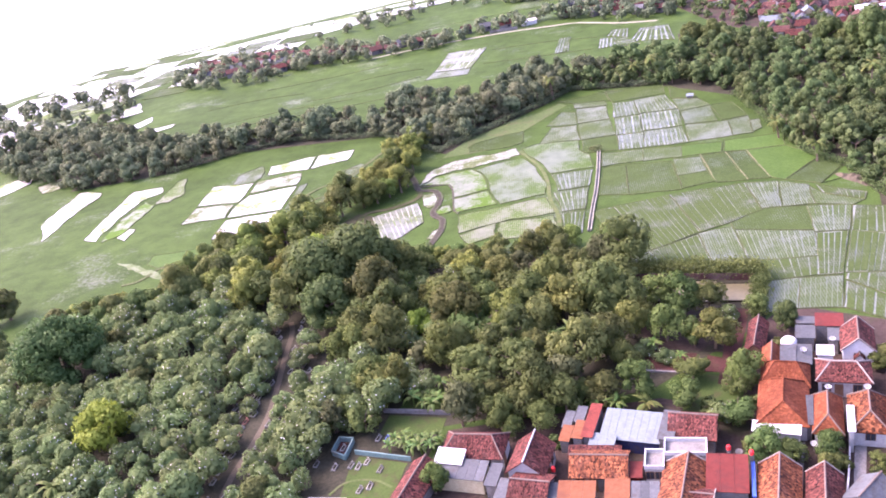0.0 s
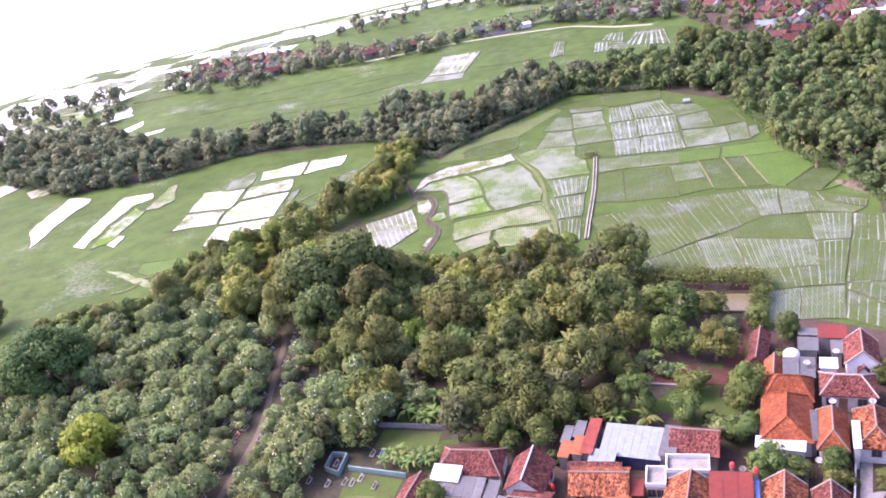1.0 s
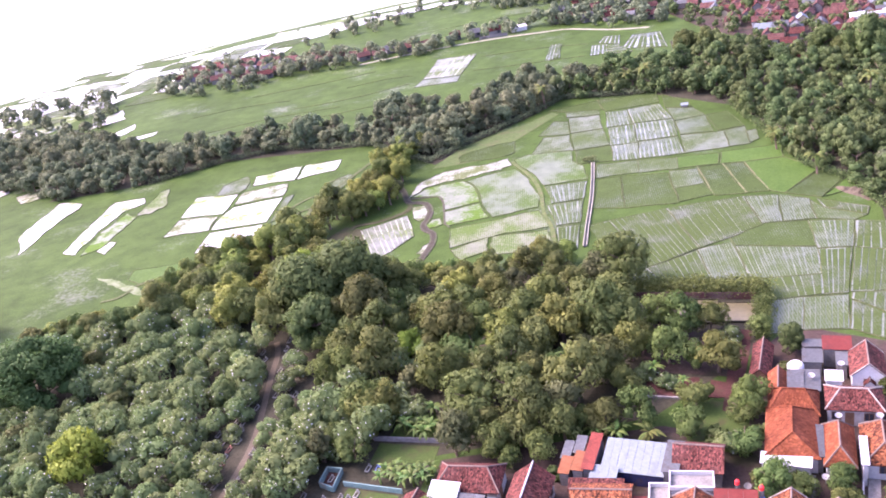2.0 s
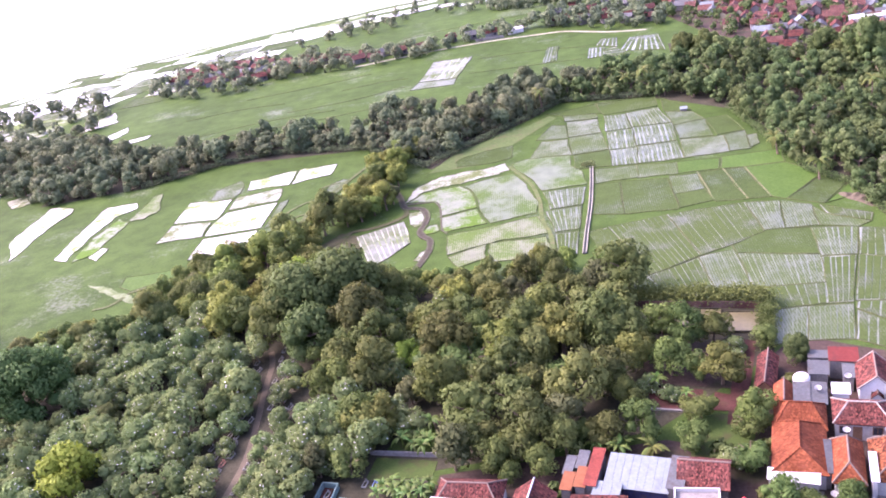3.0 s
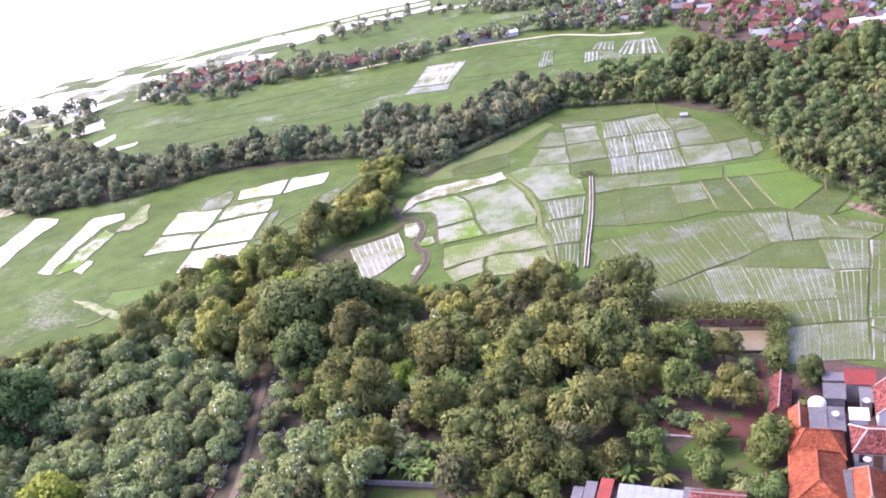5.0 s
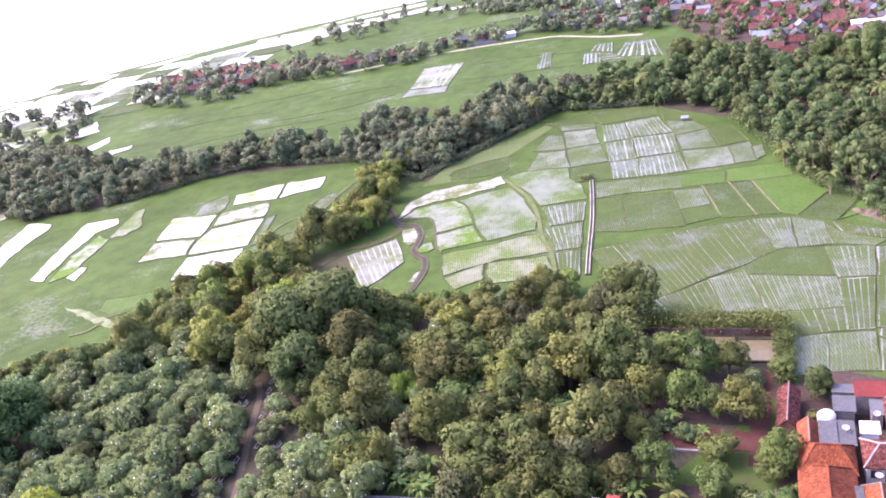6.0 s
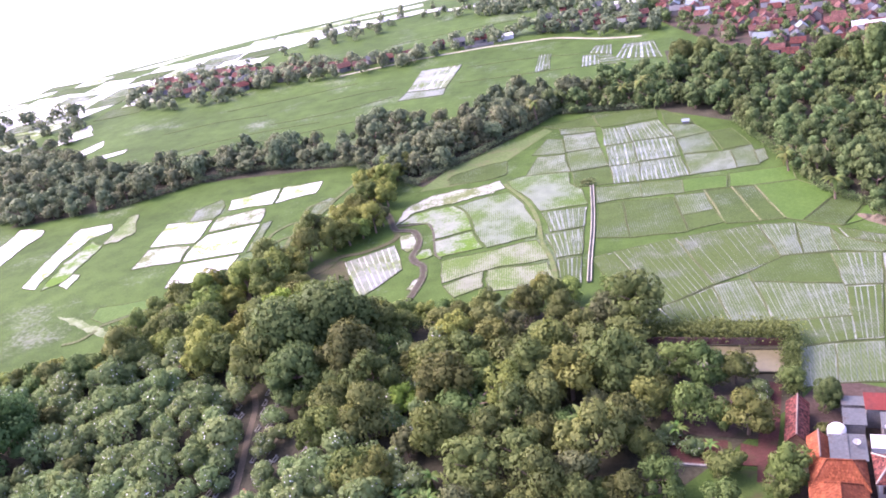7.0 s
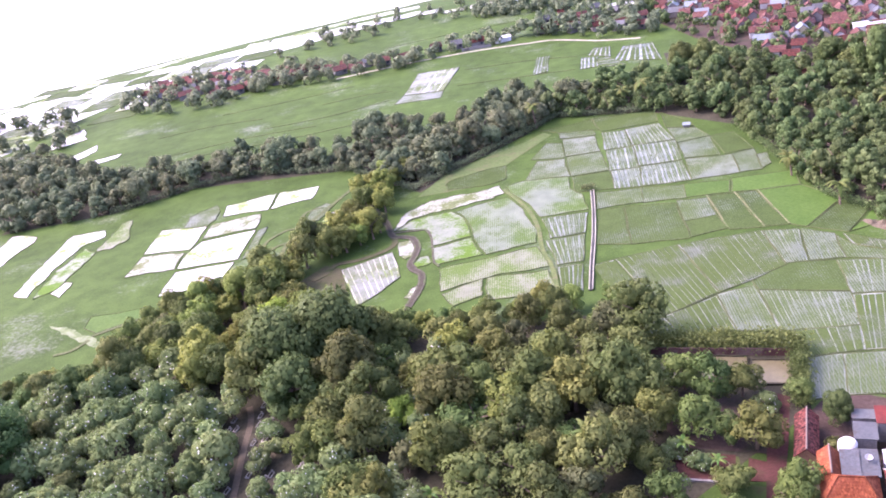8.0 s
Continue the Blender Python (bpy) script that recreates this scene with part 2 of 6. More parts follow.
M = {
    "pink_earth": surface("pink_earth", (0.0416, 0.0414, 0.021), (0.072, 0.0702, 0.0375), 0.4, 3.0, 0.95, 0.3, spec=0.05, stain=(0.036, 0.054, 0.015), stain_scale=0.5, stain_amount=0.7),
    "stream_mud": surface("stream_mud", (0.035, 0.032, 0.02), (0.075, 0.068, 0.045), 0.5, 2.0, 0.8, 0.4, stain=(0.06, 0.085, 0.025), stain_scale=0.4, stain_amount=0.7),
    "field_edge": surface("field_edge_grass", (0.036, 0.062, 0.015), (0.07, 0.1, 0.03), 0.12, 1.2, 0.9, 0.4, stain=(0.075, 0.07, 0.035), stain_scale=0.25, stain_amount=0.55),
    "grass_bank": surface("bank_grass", (0.045, 0.068, 0.018), (0.09, 0.115, 0.036), 0.4, 2.5, 0.9, 0.4, stain=(0.1, 0.085, 0.05), stain_scale=0.5),
    "wet_mud": wet("beige_flooded_mud", (0.129, 0.135, 0.088), (0.221, 0.23, 0.163), (0.0644, 0.088, 0.0282), (0.101, 0.122, 0.0458), 0.42, 0.16, 1.8, 0.3, uneven=1.7),
    "green_mud": wet("mud_with_bright_growth", (0.0903, 0.106, 0.0623), (0.129, 0.147, 0.0918), (0.0447, 0.0941, 0.00984), (0.0731, 0.127, 0.018), 0.52, 0.13, 1.8, 0.5, uneven=1.8),
    "grey_mud": wet("pale_planted_mud", (0.0791, 0.0989, 0.0538), (0.114, 0.134, 0.0806), (0.043, 0.0787, 0.0151), (0.0688, 0.108, 0.0252), 0.45, 0.09, 3.0, 0.55, drill=0.15, uneven=1.5, mottle=0.12),
    "dry_mud": wet("drained_mud", (0.0882, 0.0969, 0.0541), (0.126, 0.138, 0.082), (0.0462, 0.0836, 0.0156), (0.0756, 0.112, 0.0279), 0.56, 0.09, 2.0, 0.6, drill=0.15, uneven=1.3),
    # matte pale colour painted in for a streak of glinting water
    "pale_streak": surface("painted_water_glint", (0.065, 0.1, 0.032), (0.12, 0.15, 0.07), 0.3, 1.2, 0.85, 0.3, spec=0.1, stain=(0.15, 0.175, 0.1), stain_scale=0.35, stain_amount=0.9),
    "bare_bed": wet("bare_planting_bed", (0.095, 0.108, 0.074), (0.135, 0.148, 0.108), (0.06, 0.088, 0.026), (0.09, 0.115, 0.04), 0.42, 0.14, 3.0, 0.4, uneven=1.2),
    "thin_bed": wet("thinly_planted_bed", (0.0591, 0.0756, 0.0424), (0.0872, 0.104, 0.062), (0.037, 0.0605, 0.0151), (0.0591, 0.0832, 0.0257), 0.56, 0.12, 3.0, 0.45, drill=0.2, uneven=0.9),
    # near-white base that fades the distant land as haze would
    "far_haze_water": wet("haze_white_floodwater", (0.3, 0.3, 0.28), (0.42, 0.42, 0.4), (0.07, 0.11, 0.03), (0.12, 0.16, 0.05), 0.42, 0.02, 0.3, 0.12, uneven=1.9),
    "dry_bank": surface("dry_bank_earth", (0.085, 0.092, 0.04), (0.135, 0.14, 0.07), 0.5, 3.0, 0.95, 0.3, stain=(0.05, 0.085, 0.02), stain_scale=0.6, stain_amount=0.8),
    "ground": wet("rice_green_ground", (0.0675, 0.0918, 0.0386), (0.104, 0.131, 0.0626), (0.036, 0.0702, 0.0138), (0.0666, 0.106, 0.0239), 1.0, 0.05, 1.1, 0.6, 0.3, uneven=1.4, mottle=0.3),
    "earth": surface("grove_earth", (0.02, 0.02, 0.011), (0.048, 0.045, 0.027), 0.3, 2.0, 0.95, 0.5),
    "yard": surface("village_earth", (0.03, 0.02, 0.015), (0.062, 0.043, 0.033), 0.3, 2.0, 0.9, 0.3, stain=(0.026, 0.036, 0.012), stain_scale=0.12, stain_amount=0.6),
    "red_soil": surface("red_soil", (0.04, 0.016, 0.012), (0.072, 0.03, 0.024), 0.4, 3.0, 0.95, 0.5, stain=(0.045, 0.042, 0.018), stain_scale=0.3, stain_amount=0.5),
    "lawn": surface("lawn_grass", (0.0295, 0.0541, 0.00984), (0.0525, 0.0804, 0.0172), 0.3, 3.0, 0.9, 0.4, stain=(0.0492, 0.0426, 0.0189), stain_scale=0.35, stain_amount=0.7),
    "path": surface("path_earth", (0.06, 0.05, 0.031), (0.1, 0.083, 0.056), 0.4, 3.0, 0.95, 0.3),
    "bund": surface("bund_earth", (0.036, 0.048, 0.016), (0.082, 0.096, 0.038), 0.5, 2.0, 0.95, 0.4),
    # open water, its base lightened in place of reflected sky
    "strip": wet("open_water_strip", (0.122, 0.138, 0.104), (0.19, 0.209, 0.164), (0.0405, 0.0615, 0.0173), (0.0615, 0.0831, 0.0267), 0.25, 0.2, 1.2, 0.2, uneven=1.3),
    "canal_lining": surface("pale_canal_lining", (0.21, 0.2, 0.15), (0.31, 0.295, 0.23), 0.5, 4.0, 0.9, 0.2, spec=0.06, stain=(0.11, 0.105, 0.07), stain_amount=0.5),
    "canal_water": surface("dark_canal_water", (0.02, 0.02, 0.014), (0.045, 0.042, 0.03), 0.5, 2.0, 0.45, 0.05, spec=0.15),
    "stream_water": surface("brown_stream_water", (0.03, 0.0272, 0.0165), (0.0495, 0.0448, 0.0285), 0.5, 2.0, 0.7, 0.05, spec=0.08),
    "rice": wet("young_rice", (0.0586, 0.0703, 0.0384), (0.082, 0.0939, 0.056), (0.0328, 0.0578, 0.0136), (0.0593, 0.0844, 0.024), 0.9, 0.07, 2.5, 0.5, drill=0.15, uneven=1.0, mottle=0.2),
    "rice_bright": surface("bright_rice", (0.0313, 0.0681, 0.0092), (0.0534, 0.0957, 0.0166), 0.15, 1.2, 0.75, 0.6, 4.0, spec=0.1, per_object=0.12),
    "rice_bed": wet("planted_bed", (0.0439, 0.0542, 0.0294), (0.0678, 0.0782, 0.0474), (0.0319, 0.0526, 0.0131), (0.0542, 0.0766, 0.022), 0.8, 0.13, 3.0, 0.5, drill=0.12, uneven=1.4),
    "thin": wet("thinly_planted_water", (0.0655, 0.0806, 0.0473), (0.0941, 0.111, 0.0722), (0.0395, 0.063, 0.0163), (0.0647, 0.089, 0.0275), 0.58, 0.1, 3.2, 0.45, drill=0.15, uneven=0.9, mottle=0.12),
    "pale_mud": wet("pale_flooded_mud", (0.0806, 0.0941, 0.0585), (0.122, 0.136, 0.0929), (0.042, 0.0664, 0.0181), (0.0672, 0.0916, 0.0301), 0.46, 0.1, 3.0, 0.45, drill=0.15, uneven=0.9, mottle=0.12),
    # much of the mirrored sky is painted here as near-white mud
    "flood": wet("sky_white_flood_mud", (0.29, 0.275, 0.24), (0.43, 0.41, 0.375), (0.09, 0.14, 0.04), (0.15, 0.2, 0.06), 0.3, 0.13, 1.4, 0.14, uneven=1.7),
    "brown_water": surface("tan_pond_water", (0.078, 0.0697, 0.035), (0.109, 0.0984, 0.0504), 0.15, 1.2, 0.3, 0.05, spec=0.3),
    "concrete": surface("old_concrete", (0.125, 0.12, 0.105), (0.21, 0.2, 0.182), 0.5, 4.0, 0.85, 0.2, stain=(0.059, 0.053, 0.042)),
    "white_wall": surface("white_wall", (0.34, 0.335, 0.32), (0.45, 0.445, 0.43), 0.5, 4.0, 0.8, 0.1, stain=(0.2, 0.18, 0.15), stain_amount=0.5),
    "cream_wall": surface("cream_wall", (0.360, 0.302, 0.173), (0.475, 0.418, 0.259), 0.5, 4.0, 0.8, 0.1),
    "grey_wall": surface("cement_wall", (0.13, 0.123, 0.115), (0.2, 0.19, 0.178), 0.5, 4.0, 0.85, 0.2, per_object=0.15, stain=(0.07, 0.06, 0.05), stain_amount=0.5),
    "brick_wall": surface("dark_brick_wall", (0.055, 0.026, 0.022), (0.1, 0.05, 0.04), 0.6, 4.0, 0.9, 0.3, stain=(0.16, 0.14, 0.12), stain_amount=0.4),
    "teal_wall": surface("teal_painted_wall", (0.086, 0.161, 0.149), (0.157, 0.236, 0.211), 0.6, 4.0, 0.8, 0.1, stain=(0.143, 0.105, 0.074)),
    "tin": surface("new_tin_sheet", (0.116, 0.143, 0.148), (0.158, 0.189, 0.191), 0.4, 3.0, 0.5, 0.1, stain=(0.0765, 0.0855, 0.0795), stain_scale=0.35, stain_amount=0.5),
    "sheet_white": surface("white_painted_sheet", (0.34, 0.34, 0.34), (0.422, 0.422, 0.422), 0.4, 3.0, 0.5, 0.1, stain=(0.238, 0.224, 0.204), stain_amount=0.3),
    "grey_tin": surface("weathered_tin_sheet", (0.0562, 0.0615, 0.0615), (0.0938, 0.099, 0.0975), 0.5, 3.0, 0.55, 0.15, per_object=0.2, stain=(0.0525, 0.039, 0.03), stain_scale=0.6, stain_amount=0.6),
    "rust": surface("rusty_sheet", (0.12, 0.026, 0.018), (0.19, 0.048, 0.032), 0.5, 3.0, 0.8, 0.2, stain=(0.07, 0.02, 0.015), stain_scale=0.7),
    "red_sheet": surface("red_painted_sheet", (0.092, 0.016, 0.0112), (0.124, 0.0272, 0.0192), 0.4, 2.0, 0.65, 0.1, stain=(0.056, 0.0176, 0.0144), stain_scale=0.6),
    "orange_sheet": surface("orange_sheet", (0.14, 0.05, 0.02), (0.19, 0.078, 0.036), 0.4, 2.0, 0.75, 0.1, stain=(0.08, 0.034, 0.024), stain_scale=0.5),
    "blue": surface("blue_paint", (0.046, 0.091, 0.304), (0.076, 0.152, 0.418), 0.4, 2.0, 0.5, 0.1),
    # stained blue wall, shade under the workshop roof painted into its colour
    "dark_blue": surface("grimy_shade_blue_wall", (0.012, 0.014, 0.04), (0.03, 0.034, 0.085), 0.4, 2.0, 0.8, 0.1, stain=(0.04, 0.032, 0.03), stain_scale=0.8, stain_amount=0.7),
    "brown_tile": tiles("old_brown_tiles", (0.06, 0.018, 0.014), (0.106, 0.037, 0.028), (0.014, 0.007, 0.006), (0.062, 0.031, 0.026)),
    "orange_tile": tiles("orange_tiles", (0.141, 0.0408, 0.0156), (0.171, 0.0553, 0.0228), (0.0855, 0.0243, 0.012), (0.128, 0.0376, 0.0204), 0.55),
    "mixed_tile": tiles("mottled_orange_tiles", (0.09, 0.0275, 0.011), (0.17, 0.0638, 0.0264), (0.02, 0.0088, 0.0066), (0.065, 0.0297, 0.022)),
    "town_tile": tiles("town_red_tiles", (0.07, 0.03, 0.024), (0.112, 0.052, 0.04), (0.04, 0.02, 0.018), (0.088, 0.056, 0.05)),
    "bright_wall": surface("bright_painted_wall", (0.5, 0.49, 0.47), (0.62, 0.61, 0.6), 0.5, 4.0, 0.8, 0.1, stain=(0.3, 0.28, 0.25), stain_amount=0.4),
    "ridge": surface("ridge_mortar", (0.114, 0.084, 0.066), (0.175, 0.137, 0.11), 0.8, 5.0, 0.9, 0.2),
    "pale_mortar": surface("pale_ridge_mortar", (0.2, 0.18, 0.15), (0.32, 0.29, 0.25), 1.2, 5.0, 0.9, 0.2, stain=(0.1, 0.05, 0.04), stain_scale=1.2),
    "dark_glass": surface("dark_window", (0.02, 0.025, 0.03), (0.05, 0.05, 0.06), 0.8, 4.0, 0.15, 0.0),
    "wood": surface("brown_wood", (0.12, 0.07, 0.04), (0.22, 0.13, 0.08), 1.0, 6.0, 0.8, 0.2),
    "bark": surface("bark", (0.09, 0.065, 0.045), (0.2, 0.15, 0.11), 1.0, 6.0, 0.95, 0.5),
    "red_plastic": surface("red_plastic", (0.6, 0.03, 0.03), (0.75, 0.06, 0.05), 0.6, 3.0, 0.35, 0.0),
    "white_plastic": surface("white_plastic", (0.389, 0.389, 0.389), (0.446, 0.446, 0.446), 0.6, 3.0, 0.4, 0.0),
    "stone": surface("grave_stone", (0.16, 0.155, 0.13), (0.28, 0.27, 0.235), 0.8, 5.0, 0.8, 0.2, per_object=0.25),
    "blue_stone": surface("blue_tiled_grave", (0.096, 0.160, 0.320), (0.200, 0.280, 0.440), 0.8, 5.0, 0.5, 0.1, per_object=0.25),
    "rust_stone": surface("clay_grave", (0.3, 0.12, 0.08), (0.42, 0.2, 0.14), 0.8, 5.0, 0.8, 0.2, per_object=0.2),
    "mango": leafy("mango_leaves", (0.046, 0.062, 0.016), (0.1, 0.122, 0.034), (0.172, 0.192, 0.057), hue=0.022, value=0.26),
    "rain": leafy("broad_tree_leaves", (0.042, 0.06, 0.018), (0.09, 0.115, 0.034), (0.16, 0.182, 0.056), value=0.2),
    "giant": leafy("fine_dark_green_leaves", (0.034, 0.064, 0.018), (0.074, 0.118, 0.034), (0.13, 0.182, 0.056), value=0.1),
    "lime": leafy("yellow_green_leaves", (0.078, 0.122, 0.014), (0.17, 0.222, 0.03), (0.265, 0.305, 0.058)),
    "olive": leafy("olive_leaves", (0.05, 0.072, 0.017), (0.11, 0.138, 0.034), (0.19, 0.22, 0.058), value=0.22),
    # olive leaves with a sunlit tone put into the base colour
    "light": leafy("sunlit_olive_leaves", (0.08, 0.106, 0.022), (0.16, 0.192, 0.042), (0.255, 0.285, 0.07), value=0.24),
    "frangi": leafy("frangipani_leaves", (0.0837, 0.123, 0.0418), (0.144, 0.197, 0.0698), (0.209, 0.268, 0.104), 0.75, 0.46, 0.12, hue=0.016, value=0.17),
    "dry": leafy("brownish_leaves", (0.056, 0.066, 0.024), (0.102, 0.116, 0.044), (0.16, 0.175, 0.073), hue=0.01),
    "belt": leafy("river_tree_leaves", (0.0547, 0.073, 0.036), (0.114, 0.142, 0.0696), (0.188, 0.219, 0.108), value=0.16),
    "bamboo": leafy("bamboo_leaves", (0.038, 0.064, 0.019), (0.09, 0.132, 0.043), (0.175, 0.222, 0.08), hue=0.018, value=0.18),
    "banana": leafy("banana_leaves", (0.042, 0.085, 0.014), (0.088, 0.15, 0.028), (0.145, 0.205, 0.048), 0.55, 0.35, 0.25),
    "fresh": leafy("fresh_green_leaves", (0.042, 0.066, 0.016), (0.094, 0.13, 0.034), (0.155, 0.196, 0.054), value=0.22),
    # leaves of distant woods, haze put into the colour as a paler green
    "pale": leafy("haze_paled_leaves", (0.081, 0.103, 0.054), (0.151, 0.179, 0.095), (0.238, 0.265, 0.143), value=0.2),
    "flower": surface("white_flowers", (0.7, 0.68, 0.6), (0.85, 0.83, 0.78), 1.0, 5.0, 0.7, 0.0),
}


# ---- mesh helpers ----
def part(name, bm, material, parent, label=""):
    """Links a bmesh as one mesh object under a thing or a part."""
    me = bpy.data.meshes.new(name)
    bm.normal_update()
    bm.to_mesh(me)
    bm.free()
    me.materials.append(M[material])
    return hang(name, me, parent, label)


def hang(name, me, parent, label=""):
    ob = new(name, me)
    if parent is not None:
        ob.parent = parent
    if label:
        tagged(ob, label)
    return ob


def thing(name, m, label, category, group="", kind=""):
    ob = new(name)
    ob.empty_display_size = 0.3
    ob.matrix_world = m
    return tagged(ob, label, category, group, kind)


def add_box(bm, x0, x1, y0, y1, z0, z1):
    v = [bm.verts.new((x, y, z)) for z in (z0, z1) for x, y in ((x0, y0), (x1, y0), (x1, y1), (x0, y1))]
    for f in ((3, 2, 1, 0), (4, 5, 6, 7), (0, 1, 5, 4), (1, 2, 6, 5), (2, 3, 7, 6), (3, 0, 4, 7)):
        bm.faces.new([v[k] for k in f])


def box(x0, x1, y0, y1, z0, z1):
    bm = bmesh.new()
    add_box(bm, x0, x1, y0, y1, z0, z1)
    return bm


def add_slab(bm, corners, thick):
    """A plate under a polygon given anticlockwise from above."""
    top = [bm.verts.new(c) for c in corners]
    low = [bm.verts.new((c[0], c[1], c[2] - thick)) for c in corners]
    bm.faces.new(top)
    bm.faces.new(low[::-1])
    for k in range(len(top)):
        n = (k + 1) % len(top)
        bm.faces.new((top[n], top[k], low[k], low[n]))


def slab(corners, thick):
    bm = bmesh.new()
    add_slab(bm, corners, thick)
    return bm


def add_tube(bm, points, radii, sides=7, caps=True):
    rings = []
    for k, (p, r) in enumerate(zip(points, radii)):
        p = Vector(p)
        way = (Vector(points[min(k + 1, len(points) - 1)]) - Vector(points[max(k - 1, 0)])).normalized()
        a = way.orthogonal().normalized()
        b = way.cross(a)
        rings.append([bm.verts.new(p + (a * math.cos(2 * math.pi * j / sides) + b * math.sin(2 * math.pi * j / sides)) * r) for j in range(sides)])
    for lo, hi in zip(rings, rings[1:]):
        for j in range(sides):
            bm.faces.new((lo[j], lo[(j + 1) % sides], hi[(j + 1) % sides], hi[j]))
    if caps:
        bm.faces.new(rings[0][::-1])
        bm.faces.new(rings[-1])


def tube(points, radii, sides=7):
    bm = bmesh.new()
    add_tube(bm, points, radii, sides)
    return bm


def inside(x, y, poly):
    odd = False
    for (x0, y0), (x1, y1) in zip(poly, poly[1:] + poly[:1]):
        if (y0 > y) != (y1 > y) and x < (x1 - x0) * (y - y0) / (y1 - y0) + x0:
            odd = not odd
    return odd


def scatter(poly, gap, rng, avoid=(), tries=40, most=400):
    """Uneven spots in a polygon, no two nearer than the gap."""
    xs, ys = [p[0] for p in poly], [p[1] for p in poly]
    spots = []
    area = (max(xs) - min(xs)) * (max(ys) - min(ys))
    for _ in range(int(area / gap ** 2 * tries)):
        if len(spots) >= most:
            break
        x, y = rng.uniform(min(xs), max(xs)), rng.uniform(min(ys), max(ys))
        if inside(x, y, poly) and not any(inside(x, y, a) for a in avoid) and all((x - u) ** 2 + (y - w) ** 2 > gap * gap for u, w in spots):
            spots.append((x, y))
    return spots


def sheet(name, poly, z, material, label, category="ground", cells=0):
    """A flat piece of ground with a small thickness."""
    ob = part(name, slab([(x, y, z) for x, y in poly], 0.3), material, None)
    return tagged(ob, label, category, kind="structure")


# ---- ground, distance ----
def land(x, y):
    """Height of the plain, which falls away beyond its far edge."""
    fall = max(0.0, math.hypot(x, y - 30.0) - 400.0)
    return -min(fall * fall / 800.0, fall * 0.3)


def build_ground():
    bm = bmesh.new()
    cx, cy = 0.0, 30.0
    radii = [0, 60, 120, 180, 240, 300, 350, 390, 420, 440, 455, 470, 485, 500, 515, 530, 550, 580, 640, 760, 1000, 1400, 2100]
    sides = 96
    rings = [[bm.verts.new((cx, cy, 0))]]
    for r in radii[1:]:
        ring = []
        for j in range(sides):
            a = 2 * math.pi * j / sides
            x, y = cx + r * math.cos(a), cy + r * math.sin(a)
            ring.append(bm.verts.new((x, y, land(x, y))))
        rings.append(ring)
    for j in range(sides):
        bm.faces.new((rings[0][0], rings[1][j], rings[1][(j + 1) % sides]))
    for lo, hi in zip(rings[1:], rings[2:]):
        for j in range(sides):
            bm.faces.new((lo[j], hi[j], hi[(j + 1) % sides], lo[(j + 1) % sides]))
    ob = part("ground", bm, "ground", None)
    for f in ob.data.polygons:
        f.use_smooth = True
    tagged(ob, "green plain of rice land reaching into the haze", "ground", kind="structure")


def build_backdrop():
    """A glowing ring added as bright haze round the horizon, brightest under the sun."""
    m, nt, ln = nodes_of("horizon_haze_glow")
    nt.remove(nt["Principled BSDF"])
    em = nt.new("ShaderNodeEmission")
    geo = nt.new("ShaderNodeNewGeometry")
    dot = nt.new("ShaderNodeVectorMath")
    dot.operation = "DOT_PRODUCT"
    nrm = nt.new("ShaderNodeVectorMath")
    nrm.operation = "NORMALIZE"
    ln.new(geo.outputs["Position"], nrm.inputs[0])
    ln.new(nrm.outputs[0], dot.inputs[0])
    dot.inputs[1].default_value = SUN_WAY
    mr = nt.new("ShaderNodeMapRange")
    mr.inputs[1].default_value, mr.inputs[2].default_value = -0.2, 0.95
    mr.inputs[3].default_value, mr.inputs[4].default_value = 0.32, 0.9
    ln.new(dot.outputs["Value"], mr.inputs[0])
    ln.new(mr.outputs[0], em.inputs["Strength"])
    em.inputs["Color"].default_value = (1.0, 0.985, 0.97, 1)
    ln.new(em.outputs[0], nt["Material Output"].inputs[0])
    M["haze"] = m
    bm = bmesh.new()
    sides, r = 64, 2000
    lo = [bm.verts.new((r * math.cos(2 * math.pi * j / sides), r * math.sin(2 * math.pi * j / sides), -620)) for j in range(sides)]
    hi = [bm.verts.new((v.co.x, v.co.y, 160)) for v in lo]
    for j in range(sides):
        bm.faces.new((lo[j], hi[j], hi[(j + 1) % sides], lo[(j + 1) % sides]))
    tagged(part("backdrop", bm, "haze", None), "glowing ring added as the bright white haze along the horizon", "sky haze", kind="structure")


build_ground()
build_backdrop()

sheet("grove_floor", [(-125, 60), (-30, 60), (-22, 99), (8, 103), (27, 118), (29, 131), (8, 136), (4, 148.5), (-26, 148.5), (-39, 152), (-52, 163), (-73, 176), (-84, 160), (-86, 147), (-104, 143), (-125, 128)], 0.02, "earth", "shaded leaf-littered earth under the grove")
sheet("village_yard", [(-30, 55), (50, 55), (48, 112), (31, 122), (26, 117), (19, 97), (9, 101), (-21, 98)], 0.04, "yard", "bare pinkish earth between the village houses")
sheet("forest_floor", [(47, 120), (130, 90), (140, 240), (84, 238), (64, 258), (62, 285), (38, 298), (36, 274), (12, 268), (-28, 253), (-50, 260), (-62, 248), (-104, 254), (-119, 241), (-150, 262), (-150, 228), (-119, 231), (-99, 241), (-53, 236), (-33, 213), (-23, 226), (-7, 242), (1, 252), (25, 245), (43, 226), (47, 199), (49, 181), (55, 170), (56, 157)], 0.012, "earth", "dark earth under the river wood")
sheet("grave_lawn", [(-34.6, 85.0), (-27.4, 84.2), (-26.1, 91.6), (-33.4, 93.9), (-34.4, 91.0)], 0.06, "lawn", "bright mown grass of a small burial plot")
